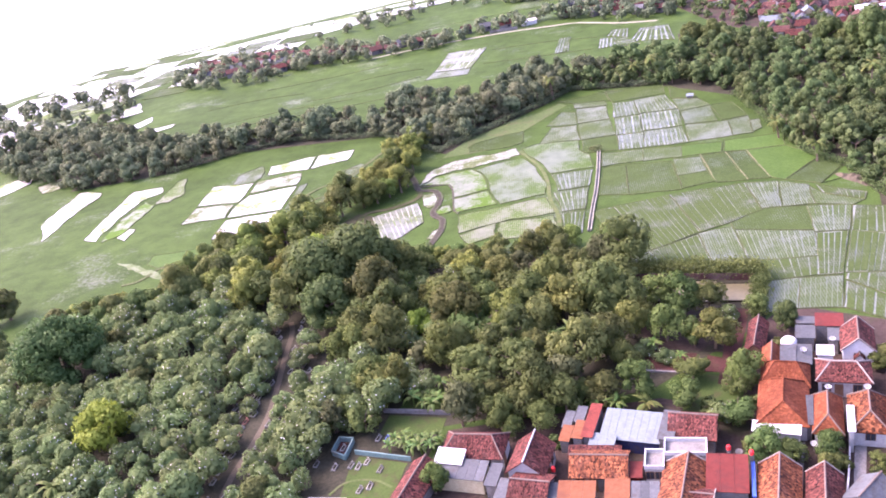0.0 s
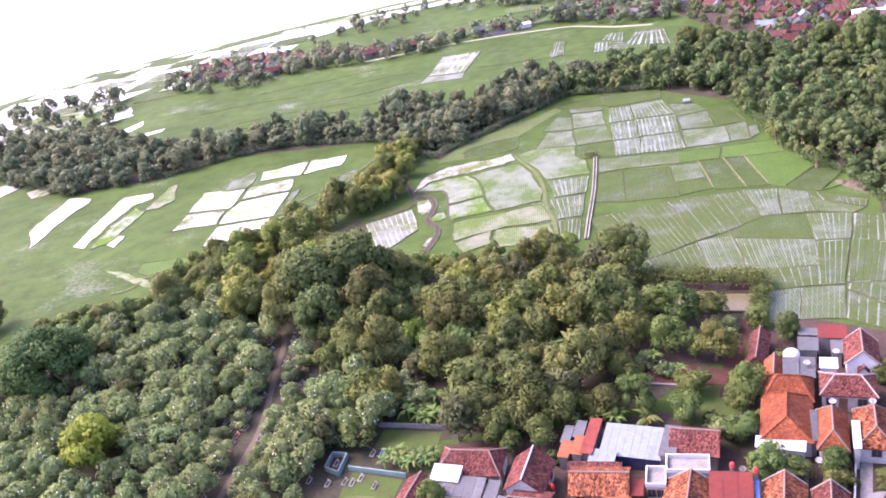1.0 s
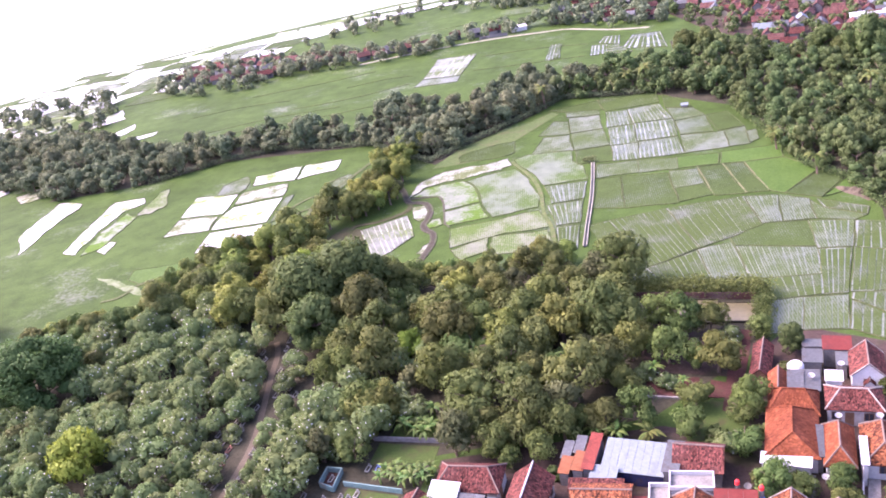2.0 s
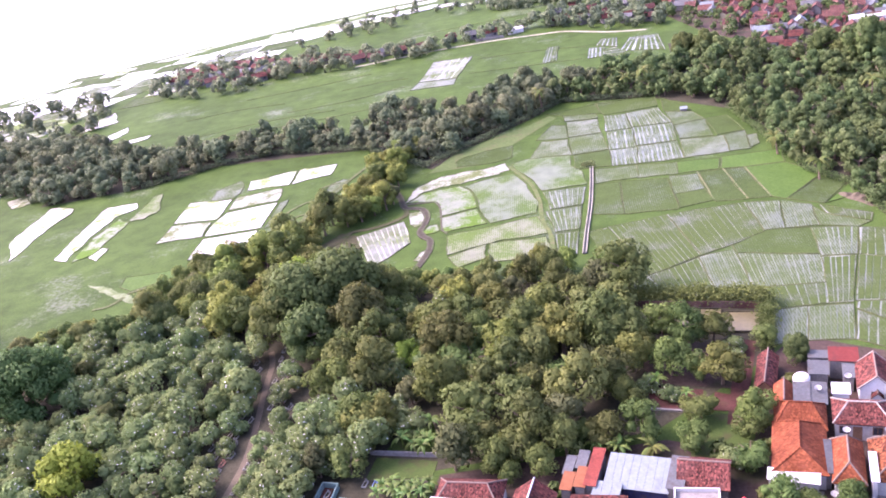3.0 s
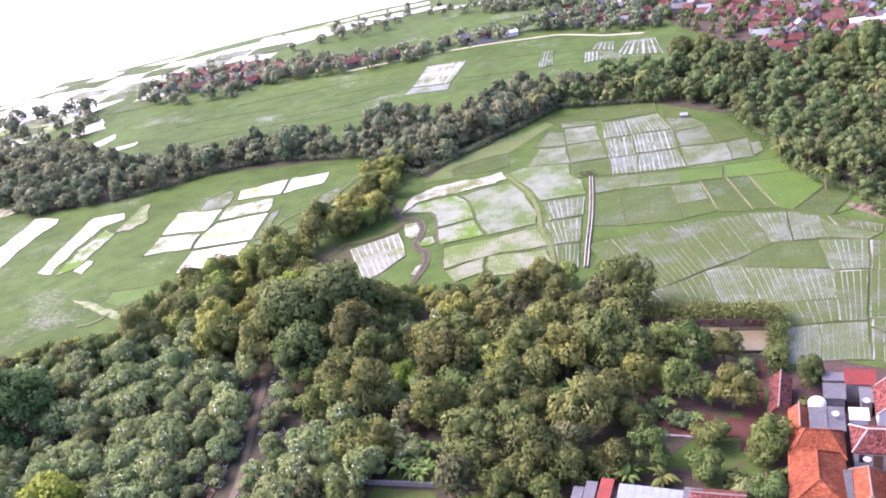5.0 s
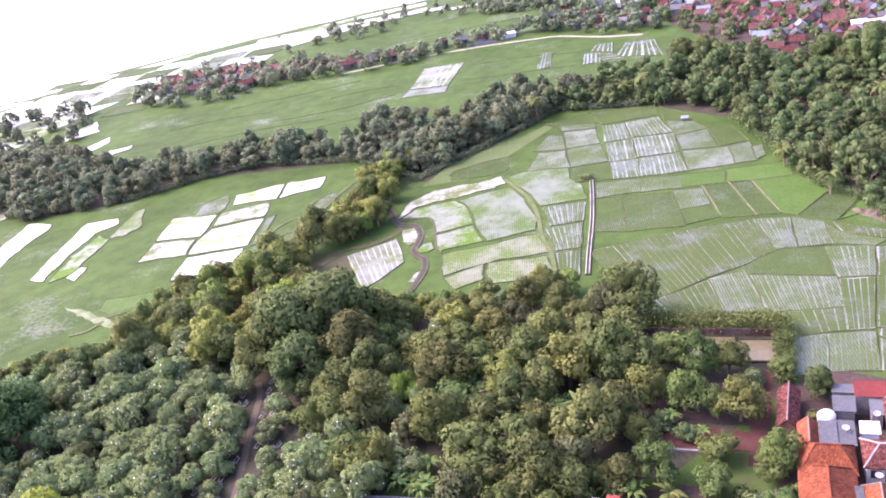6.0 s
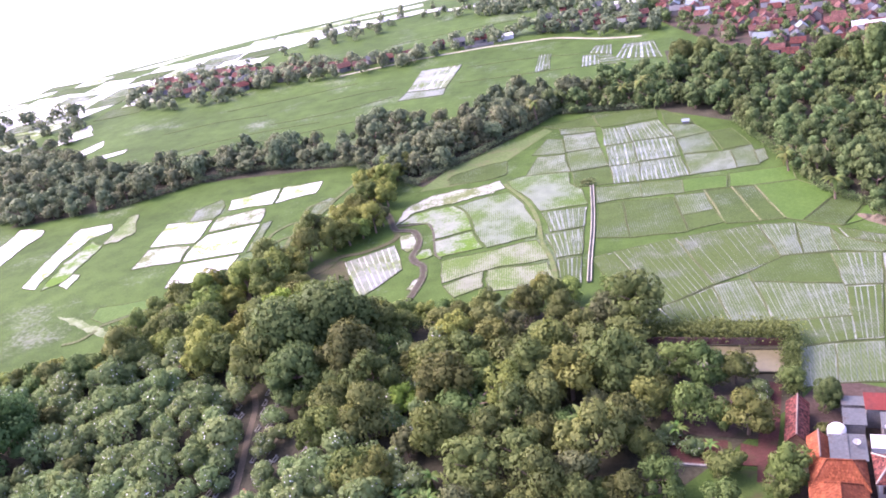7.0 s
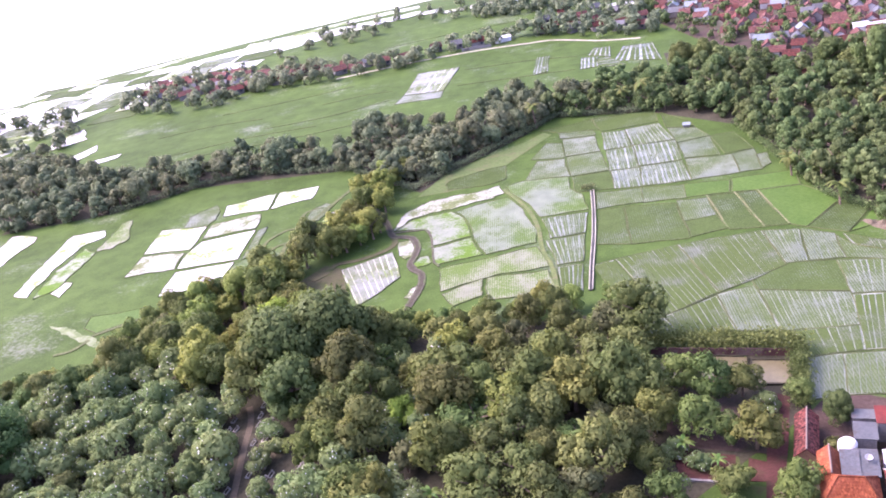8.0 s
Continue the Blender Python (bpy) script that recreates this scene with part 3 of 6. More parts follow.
sheet("orchard_lawn", [(-31.3, 98.3), (-22, 97.7), (-21.5, 100.9), (-30.4, 102.8)], 0.06, "lawn", "patch of lit grass behind the houses")
sheet("banana_grass", [(-29.2, 104.2), (-25.9, 103.3), (-22.6, 102.6), (-21.2, 106.4), (-24, 109), (-27.4, 108)], 0.06, "lawn", "rough grass under the banana plants")
sheet("orchard_grass", [(11.5, 96), (19, 94), (20.3, 103.5), (15.6, 105.9), (15.9, 110.6), (15.0, 110.9), (14.4, 105.4), (12.5, 105.2)], 0.06, "lawn", "grass between the orchard trees")
sheet("orchard_path", [(23.2, 122.6), (25.2, 121.4), (22.3, 112.0), (18.9, 102.4), (17.2, 103.0), (20.0, 113.2)], 0.07, "red_soil", "reddish trodden earth along the barn")
sheet("dug_plot", [(8.4, 107.7), (14.6, 106.2), (15.6, 110.9), (9.0, 112.9), (8.0, 111.6)], 0.08, "red_soil", "dug reddish garden soil")
sheet("dug_bed", [(15.9, 106.2), (18.0, 105.7), (19.6, 108.8), (17.0, 110.2)], 0.08, "red_soil", "narrow bed of dug reddish soil")
sheet("garden_earth", [(7.6, 119.0), (11.0, 124.6), (18.0, 122.8), (22.6, 121.2), (23.4, 116.4), (20.2, 110.4), (15.8, 111.6), (9.2, 113.6)], 0.05, "yard", "bare brown earth under the garden trees")


def ribbon(name, line, width, z, material, label, category):
    bm = bmesh.new()
    rows = []
    for k, (x, y) in enumerate(line):
        a, b = Vector(line[max(k - 1, 0)]), Vector(line[min(k + 1, len(line) - 1)])
        side = Vector((-(b - a).y, (b - a).x)).normalized() * width / 2
        rows.append((bm.verts.new((x + side.x, y + side.y, z)), bm.verts.new((x - side.x, y - side.y, z)), bm.verts.new((x - side.x, y - side.y, z - 0.3)), bm.verts.new((x + side.x, y + side.y, z - 0.3))))
    for p, q in zip(rows, rows[1:]):
        for j in range(4):
            bm.faces.new((p[j], p[(j + 1) % 4], q[(j + 1) % 4], q[j]))
    bm.faces.new(rows[0][::-1])
    bm.faces.new(rows[-1])
    bmesh.ops.recalc_face_normals(bm, faces=bm.faces)
    return tagged(part(name, bm, material, None), label, category, kind="structure")


def smooth_line(pts, steps=5):
    out = []
    for k in range(len(pts) - 1):
        p0, p1, p2, p3 = (Vector(pts[max(0, min(len(pts) - 1, k + d))]) for d in (-1, 0, 1, 2))
        for j in range(steps):
            t = j / steps
            q = 0.5 * ((2 * p1) + (p2 - p0) * t + (2 * p0 - 5 * p1 + 4 * p2 - p3) * t * t + (3 * p1 - p0 - 3 * p2 + p3) * t ** 3)
            out.append((q.x, q.y))
    return out + [tuple(pts[-1])]


ribbon("cemetery_path", smooth_line([(-54.4, 134), (-53.1, 130), (-52.4, 123), (-51.4, 115), (-50.5, 105.5), (-51.1, 98), (-52, 91.3), (-51.8, 84), (-51, 70)]), 1.0, 0.07, "path", "trodden brown earth path through the graves", "path")
STREAM = [(-50, 226), (-46, 213), (-39.6, 198.4), (-37.4, 191.0), (-34.8, 189.4), (-32.8, 188.3), (-31.3, 184.2), (-31.4, 180.0), (-32.1, 176.4), (-31.2, 173.7), (-29.5, 171.5), (-29.1, 167.2), (-29.9, 163.0), (-31.3, 158.1)]
ribbon("stream_bank", smooth_line(STREAM), 1.5, 0.15, "stream_mud", "muddy bank of a winding stream", "stream bank")
ribbon("stream", smooth_line(STREAM), 0.7, 0.18, "stream_water", "narrow winding stream of brown water", "stream")
ribbon("plot_ditch", smooth_line([(-37.0, 192.2), (-33.5, 191.9), (-30.0, 191.3), (-28.6, 187.3), (-27.9, 181.6), (-27.3, 176.3), (-26.0, 173.5)]), 0.5, 0.13, "stream_mud", "narrow dark ditch round the muddy plots", "ditch")
ribbon("stream_path", smooth_line([(-52.0, 174.7), (-49.5, 177.7), (-48.0, 180.8), (-43.2, 181.4), (-37.9, 184.3), (-36.4, 187.2), (-37.2, 190.2)]), 1.3, 0.1, "pink_earth", "trodden pinkish earth along the stream", "path")
sheet("muddy_margin", [(-55.0, 175.0), (-50.5, 181.0), (-46.5, 178.6), (-43.2, 165.6), (-47.0, 163.0)], 0.03, "pink_earth", "pale pinkish mud beside the striped plot")
sheet("field_edge_earth", [(-33.5, 210.5), (-27.0, 223.5), (-8.0, 236.0), (-2.5, 241.5), (-0.5, 239.0), (-9.5, 226.5), (-15.0, 218.5), (-22.5, 211.2)], 0.03, "field_edge", "dull grassy earth along the foot of the river wood")
ribbon("grassy_bank", smooth_line([(-13.1, 207.0), (-8.2, 195.0), (-6.2, 184.9), (-5.7, 174.5), (-4.2, 166.5), (-3.8, 157.0)]), 0.9, 0.16, "grass_bank", "broad grassy bank between two plots", "field bank")
ribbon("field_creek", smooth_line([(-51, 223), (-58, 206), (-59.6, 201), (-62, 194), (-61.4, 184)]), 1.0, 0.11, "bund", "overgrown ditch between the fields", "ditch")
ribbon("far_road", smooth_line([(-75, 336), (-48, 341), (-32, 342), (-20, 342), (-4, 340), (5, 338.6), (13, 333), (22, 326), (34, 321)]), 1.3, 0.08, "canal_lining", "pale road past the far fields", "road")


# ---- rice fields ----
def paddy(corners, style, rows=0, across=False, slim=0.2, name="rice_paddy", floor="", rag=1.0, bed="rice_bed"):
    """A plot inside its grassy bund. Rows of planted beds leave strips of open water between them."""
    c = [Vector((x, y, 0)) for x, y in corners]
    if sum(a.x * b.y - b.x * a.y for a, b in zip(c, c[1:] + c[:1])) < 0:
        c.reverse()
    mid = sum(c, Vector()) / len(c)
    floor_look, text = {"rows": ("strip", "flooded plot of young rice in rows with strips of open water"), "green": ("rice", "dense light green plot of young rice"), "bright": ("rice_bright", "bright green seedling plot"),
                        "thin": ("thin", "shallow flooded plot with thin rice shoots"), "flood": ("flood", "flooded bare plot with the sky's white reflection painted into its mud")}[style]
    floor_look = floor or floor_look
    root = thing(name, Matrix.Translation(mid + Vector((0, 0, land(mid.x, mid.y)))), text, "rice field", "rice plots")
    c = [(p - mid) * (1 + 0.36 / (p - mid).length) for p in c]
    corners_of = c
    c = []
    for a, b in zip(corners_of, corners_of[1:] + corners_of[:1]):
        cuts = max(5, int((b - a).length / 1.1)) if rag > 1 else 5
        for j in range(cuts):
            q = a.lerp(b, j / cuts)
            shift = noise.noise_vector((q + mid) * 0.16) * 0.42 * min(rag, 1.6) + noise.noise_vector((q + mid) * 0.55) * (0.1 + (rag - 1) * 0.5)
            c.append(q + Vector((shift.x, shift.y, 0)))
    n = len(c)
    bm = bmesh.new()
    prof = ((0.0, 0.03), (0.04, 0.16), (0.12, 0.17), (0.18, 0.03))
    loops = []
    for d, z in prof:
        loops.append([bm.verts.new((p - p.normalized() * d * 1.35 + Vector((0, 0, z)))) for p in c])
    for lo, hi in zip(loops, loops[1:]):
        for k in range(n):
            bm.faces.new((lo[k], lo[(k + 1) % n], hi[(k + 1) % n], hi[k]))
    if floor == "pale_streak":
        bm.free()
    else:
        part("bund", bm, "bund", root, "low grassy earth bank")
    inner = [p - p.normalized() * 0.22 for p in c]
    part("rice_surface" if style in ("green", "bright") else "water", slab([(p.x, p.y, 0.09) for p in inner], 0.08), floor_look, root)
    if rows and len(corners_of) == 4:
        a, b, e, d = (p - p.normalized() * 0.38 for p in corners_of)
        if across:
            a, b, e, d = b, e, d, a
        draw = random.Random(int(abs(mid.x) * 31 + abs(mid.y) * 17))
        cuts = [(k + draw.uniform(-0.13, 0.13)) / rows if 0 < k < rows else k / rows for k in range(rows + 1)]
        gaps = [slim / rows * draw.choice((0.45, 0.75, 1.0, 1.0, 1.25)) for _ in range(rows + 1)]
        for k in range(rows):
            u0, u1 = cuts[k] + gaps[k] / 2, cuts[k + 1] - gaps[k + 1] / 2
            e0, e1 = draw.uniform(-0.004, 0.01), 1 - draw.uniform(-0.004, 0.01)
            left, right = [], []
            for j in range(5):
                v = e0 + (e1 - e0) * j / 4
                for u, line in ((u0, left), (u1, right)):
                    q = a.lerp(b, u).lerp(d.lerp(e, u), v)
                    line.append(q + noise.noise_vector((q + mid) * 0.55 + Vector((u * 90, 0, 0))) * 0.085)
            part("rice_bed", slab([(p.x, p.y, 0.17) for p in left + right[::-1]], 0.08), bed, root)
    return root


# plots round the head of the canal
paddy([(11.9, 234.2), (17.6, 233.5), (17.8, 222.1), (11.6, 222.3)], "rows", 6, False, 0.34, bed="thin_bed")
paddy([(11.8, 221.6), (17.9, 221.3), (17.3, 208.4), (11.2, 209.0)], "rows", 6, False, 0.34, bed="thin_bed")
paddy([(11.4, 208.4), (17.3, 207.8), (17.0, 197.6), (11.1, 198.6)], "rows", 6, False, 0.3, bed="thin_bed")
paddy([(18.1, 234.1), (25.9, 234.8), (27.6, 222.2), (18.3, 222.6)], "rows", 9, False, 0.34, bed="thin_bed")
paddy([(18.4, 222.0), (27.7, 221.4), (27.2, 209.2), (17.8, 209.2)], "rows", 9, False, 0.34, bed="thin_bed")
paddy([(17.9, 208.3), (27.2, 208.4), (26.6, 197.2), (17.2, 197.9)], "rows", 9, False, 0.32, bed="thin_bed")
paddy([(2.4, 233.7), (9.8, 232.6), (10.2, 222.2), (2.1, 221.9)], "thin", floor="pale_mud")
paddy([(2.3, 221.1), (10.3, 221.4), (10.8, 209.7), (2.3, 209.1)], "thin")
paddy([(2.5, 208.3), (10.9, 208.8), (10.9, 198.9), (2.9, 199.6)], "green")
paddy([(1.8, 239.2), (9.7, 237.7), (10.0, 233.5), (1.8, 234.8)], "thin")
paddy([(-7.8, 210.6), (-5.0, 221.2), (1.5, 220.4), (1.8, 209.2)], "thin", floor="pale_mud")
paddy([(-6.3, 223.2), (-2.0, 232.9), (1.7, 231.2), (1.6, 221.4)], "thin")
paddy([(28.2, 219.6), (35.6, 220.4), (35.4, 209.3), (28.2, 209.8)], "thin")
paddy([(28.3, 208.9), (37.6, 207.9), (36.6, 197.7), (27.0, 197.1)], "thin", floor="pale_mud")
paddy([(27.6, 230.1), (34.0, 227.8), (35.4, 221.1), (28.1, 220.3)], "thin")
paddy([(36.0, 220.6), (41.4, 221.6), (42.7, 209.5), (36.7, 209.3)], "green")
paddy([(38.0, 207.9), (42.7, 208.8), (41.6, 197.8), (37.0, 197.8)], "thin")
paddy([(42.2, 205.4), (44.6, 205.8), (44.1, 200.6), (41.6, 198.4)], "thin", floor="pale_mud")
paddy([(11.0, 245.6), (26.7, 245.8), (25.9, 236.3), (12.1, 235.6)], "green")
paddy([(-3.0, 242.8), (10.3, 245.3), (11.5, 236.9), (1.7, 239.7)], "green")
paddy([(27.9, 242.5), (33.2, 233.5), (33.9, 228.7), (27.4, 231.0)], "green")
paddy([(7.0, 197.7), (16.2, 196.6), (15.6, 190.0), (6.4, 189.6)], "thin")
paddy([(16.7, 196.8), (24.7, 195.2), (24.1, 188.9), (15.9, 189.5)], "thin")
paddy([(25.0, 195.3), (33.7, 194.4), (32.5, 188.4), (24.5, 189.0)], "bright")
paddy([(6.6, 188.5), (11.6, 188.4), (10.8, 172.1), (4.7, 173.8)], "green")
paddy([(12.1, 188.7), (21.7, 186.7), (21.6, 171.1), (11.1, 171.9)], "green")
paddy([(22.4, 187.9), (27.9, 187.2), (27.9, 179.0), (22.1, 178.5)], "thin")
paddy([(22.1, 178.1), (27.9, 178.6), (28.9, 173.1), (22.2, 171.5)], "green")
paddy([(28.6, 187.7), (33.6, 187.2), (34.9, 171.2), (29.1, 172.4)], "green")
paddy([(34.1, 187.4), (37.7, 186.9), (39.4, 171.3), (35.3, 171.5)], "green")
paddy([(34.8, 195.0), (47.1, 194.5), (46.1, 187.5), (37.9, 187.8), (33.4, 188.4)], "bright")
paddy([(38.2, 187.2), (46.1, 186.9), (51.2, 178.5), (41.8, 169.5), (39.7, 171.2)], "bright")
paddy([(51.4, 177.8), (54.7, 173.5), (47.7, 165.0), (42.0, 169.2)], "green")
paddy([(54.6, 172.2), (53.6, 167.2), (48.1, 165.0)], "bright")
# plots between the stream and the canal
paddy([(-37.0, 192.8), (-36.2, 199.8), (-33.9, 203.4), (-30.8, 206.2), (-25.5, 207.6), (-18.9, 207.8), (-13.8, 210.0), (-13.5, 204.6), (-16.1, 203.3), (-22.6, 201.4), (-30.3, 199.7), (-33.4, 198.2)], "flood", rag=2.2, floor="wet_mud")
paddy([(-36.2, 193.2), (-33.3, 197.1), (-29.9, 198.4), (-24.6, 199.2), (-21.9, 193.5), (-20.1, 185.3), (-28.1, 183.4), (-28.8, 188.7), (-30.1, 191.7)], "thin", floor="green_mud", rag=1.4)
paddy([(-27.6, 182.1), (-20.0, 184.1), (-17.9, 176.2), (-26.3, 174.5), (-27.2, 175.9)], "thin", floor="green_mud", rag=1.4)
paddy([(-23.5, 198.7), (-12.4, 202.4), (-9.0, 193.5), (-7.2, 184.2), (-7.0, 178.1), (-16.9, 176.2), (-19.1, 184.8), (-20.8, 192.8)], "thin", floor="grey_mud", rag=1.4)
paddy([(-11.5, 204.6), (-12.2, 208.7), (-8.6, 210.5), (1.2, 209.2), (1.4, 202.5), (3.6, 198.2), (4.2, 190.1), (-5.5, 190.0), (-7.3, 196.3)], "thin", floor="grey_mud", rag=1.2)
paddy([(-25.5, 172.6), (-7.0, 176.0), (-4.7, 167.3), (-14.6, 167.3), (-24.7, 163.4)], "thin", floor="dry_mud", rag=1.4)
paddy([(-24.5, 162.1), (-17.3, 166.0), (-17.6, 159.9), (-22.4, 157.5)], "thin", floor="dry_mud", rag=1.4)
paddy([(-16.2, 166.2), (-4.9, 165.9), (-4.3, 158.6), (-16.4, 157.9)], "thin", floor="dry_mud", rag=1.4)
paddy([(-5.3, 188.7), (4.0, 188.4), (2.8, 179.4), (-3.8, 179.1)], "rows", 7, False, 0.26, bed="thin_bed")
paddy([(-4.8, 177.9), (2.8, 178.4), (1.6, 167.8), (-3.1, 167.5)], "rows", 6, False, 0.26, bed="thin_bed")
paddy([(-3.0, 166.3), (1.4, 166.3), (0.2, 156.3), (-3.0, 155.9)], "rows", 5, False, 0.22)
paddy([(-35.5, 186.5), (-33.0, 187.0), (-32.0, 183.8), (-32.1, 180.4), (-33.5, 178.9), (-34.8, 181.1)], "flood", rag=1.2, floor="wet_mud")
paddy([(-31.4, 176.2), (-30.3, 178.6), (-28.6, 178.7), (-27.9, 175.9), (-28.9, 175.0), (-30.4, 174.8)], "thin", floor="green_mud")
paddy([(-32.0, 162.8), (-31.1, 165.7), (-29.8, 166.9), (-29.4, 165.0), (-30.6, 161.9)], "flood", rag=1.2, floor="wet_mud")
paddy([(-26.0, 217.2), (-18.4, 220.5), (-12.4, 221.8), (-12.6, 213.8), (-18.5, 211.3), (-26.2, 212.4)], "green", rag=2.0)
paddy([(-46.4, 177.6), (-36.5, 182.7), (-33.8, 171.4), (-40.6, 162.2)], "rows", 8, False, 0.22, floor="flood", bed="bare_bed")
# the striped plots before the village
paddy([(3.0, 165.2), (7.1, 166.2), (12.4, 145.2), (8.6, 142.4)], "rows", 5, False, 0.12)
paddy([(7.5, 166.5), (18.7, 168.7), (22.1, 150.2), (12.9, 145.5)], "rows", 10, False, 0.12)
paddy([(19.1, 168.9), (34.0, 169.6), (34.6, 156.4), (22.5, 150.3)], "rows", 12, False, 0.12)
paddy([(34.4, 169.4), (40.2, 168.6), (38.2, 156.9), (35.0, 157.1)], "rows", 6, False, 0.17, bed="thin_bed")
paddy([(40.6, 168.5), (45.2, 164.9), (44.2, 156.4), (38.6, 156.8)], "rows", 5, False, 0.16, bed="thin_bed")
paddy([(46.8, 164.3), (54.0, 158.4), (53.0, 155.6), (47.2, 160.5)], "rows", 7, False, 0.14)
paddy([(45.5, 164.2), (47.0, 160.2), (52.9, 155.4), (50.4, 154.1), (44.6, 156.2)], "thin")
paddy([(28.4, 152.7), (35.3, 156.7), (42.3, 155.6), (41.4, 145.8), (28.7, 149.8)], "green")
paddy([(42.7, 155.4), (50.2, 153.8), (46.7, 144.2), (41.6, 144.9)], "rows", 7, False, 0.17, bed="thin_bed")
paddy([(41.4, 144.2), (46.4, 143.5), (41.6, 129.6), (38.0, 129.8)], "rows", 5, False, 0.19)
paddy([(8.6, 142.0), (12.3, 144.6), (14.0, 139.2), (9.6, 138.4)], "rows", 4, False, 0.12)
paddy([(12.6, 144.8), (21.5, 149.0), (22.2, 138.4), (14.2, 138.9)], "rows", 8, False, 0.14)
paddy([(21.9, 149.3), (27.9, 151.0), (28.2, 136.9), (22.5, 138.4)], "rows", 5, False, 0.15, bed="thin_bed")
paddy([(28.5, 149.3), (41.2, 145.2), (39.2, 136.2), (28.5, 136.9)], "rows", 12, False, 0.17, bed="thin_bed")
paddy([(14.3, 138.6), (28.2, 136.6), (29.2, 133.2), (14.8, 137.0)], "thin")
paddy([(28.6, 136.6), (39.2, 135.8), (37.7, 129.8), (29.5, 129.9)], "rows", 7, False, 0.12)
paddy([(29.4, 129.4), (34.6, 129.2), (32.2, 120.6), (27.4, 120.4)], "rows", 7, False, 0.17, bed="thin_bed")
paddy([(34.9, 129.1), (41.2, 128.6), (38.5, 119.4), (32.5, 120.4)], "rows", 8, False, 0.17, bed="thin_bed")
paddy([(47.0, 143.6), (56, 139), (51, 128), (42.2, 129.8)], "rows", 9, False, 0.16)
paddy([(50.6, 153.4), (59, 150.5), (56.4, 139.5), (47.2, 143.9)], "rows", 8, False, 0.17)
paddy([(42.4, 129.2), (51, 127.5), (48, 118.8), (41.6, 127.4)], "rows", 6, False, 0.17)
paddy([(41.4, 126.8), (47.4, 118.4), (45.4, 113.4), (38.9, 119.2)], "rows", 6, False, 0.17)
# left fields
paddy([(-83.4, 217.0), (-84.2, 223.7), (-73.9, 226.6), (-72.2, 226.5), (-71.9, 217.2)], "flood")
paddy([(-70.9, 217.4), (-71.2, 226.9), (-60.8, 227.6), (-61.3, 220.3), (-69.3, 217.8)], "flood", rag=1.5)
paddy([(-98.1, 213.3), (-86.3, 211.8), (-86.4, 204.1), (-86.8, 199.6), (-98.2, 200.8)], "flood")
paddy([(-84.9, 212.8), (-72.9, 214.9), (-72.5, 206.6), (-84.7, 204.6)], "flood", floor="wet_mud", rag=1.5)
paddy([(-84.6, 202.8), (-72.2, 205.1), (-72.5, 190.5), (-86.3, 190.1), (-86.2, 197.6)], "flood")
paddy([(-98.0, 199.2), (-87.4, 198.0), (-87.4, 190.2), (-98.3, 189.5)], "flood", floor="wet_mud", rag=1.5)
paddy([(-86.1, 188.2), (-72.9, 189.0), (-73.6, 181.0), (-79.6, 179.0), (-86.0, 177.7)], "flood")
paddy([(-71.2, 205.0), (-69.4, 206.0), (-68.8, 191.5), (-71.2, 189.8)], "thin")
paddy([(-92.3, 213.2), (-93.0, 219.6), (-87.6, 225.4), (-86.4, 223.8), (-85.4, 216.0), (-86.4, 213.0)], "thin", rag=2.0)
paddy([(-55.9, 204.1), (-54.4, 208.4), (-52.0, 209.9), (-52.9, 204.5)], "flood")
paddy([(-59.9, 203.4), (-59.4, 212.3), (-56.4, 214.9), (-54.3, 213.0), (-56.7, 205.8)], "thin")
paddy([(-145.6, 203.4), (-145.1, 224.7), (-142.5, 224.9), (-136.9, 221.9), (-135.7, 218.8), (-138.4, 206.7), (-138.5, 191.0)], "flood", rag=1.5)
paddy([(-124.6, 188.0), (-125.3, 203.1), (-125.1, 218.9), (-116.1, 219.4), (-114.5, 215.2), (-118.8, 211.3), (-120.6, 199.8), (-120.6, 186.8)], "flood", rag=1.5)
paddy([(-118.6, 185.6), (-119.0, 198.6), (-117.0, 209.0), (-113.0, 206.0), (-114.6, 187.7)], "thin", rag=2.0, floor="green_mud")
paddy([(-112.7, 214.6), (-112.4, 223.0), (-110.2, 224.2), (-106.8, 211.7), (-108.9, 207.4), (-113.0, 207.4)], "thin", rag=2.4, floor="dry_mud")
paddy([(-114.9, 186.6), (-113.7, 190.8), (-111.6, 190.7), (-111.4, 184.3)], "flood", rag=1.5)
paddy([(-107.2, 171.3), (-102.3, 168.7), (-95.1, 164.0), (-89.6, 158.9), (-91.9, 159.7), (-97.9, 163.8), (-104.0, 167.9)], "thin", rag=2.6, floor="pale_streak")
paddy([(-98.2, 168.0), (-98.6, 172.6), (-92.0, 172.5), (-88.2, 173.2), (-86.2, 169.6), (-94.7, 165.6)], "bright")
paddy([(-183.7, 243.9), (-175.3, 250.5), (-171.3, 241.9), (-176.6, 232.4)], "flood")
paddy([(-165.5, 237.2), (-160.9, 241.6), (-154.8, 242.0), (-153.0, 235.6), (-157.8, 230.3), (-160.9, 229.8)], "thin", floor="wet_mud", rag=2.0)
paddy([(-174.7, 253.1), (-171.1, 263.5), (-168.4, 260.3), (-172.0, 248.0)], "thin", floor="wet_mud", rag=2.0)
paddy([(-162.9, 286.7), (-154.3, 300.0), (-151.4, 293.7), (-156.7, 281.1)], "flood", rag=2.0)
paddy([(-150.2, 275.6), (-148.2, 281.9), (-139.3, 285.6), (-139.0, 281.6)], "flood", rag=1.5)
paddy([(-174.5, 302.0), (-177.0, 314.7), (-170.1, 325.0), (-163.0, 310.7), (-170.8, 305.3)], "flood", rag=2.0)
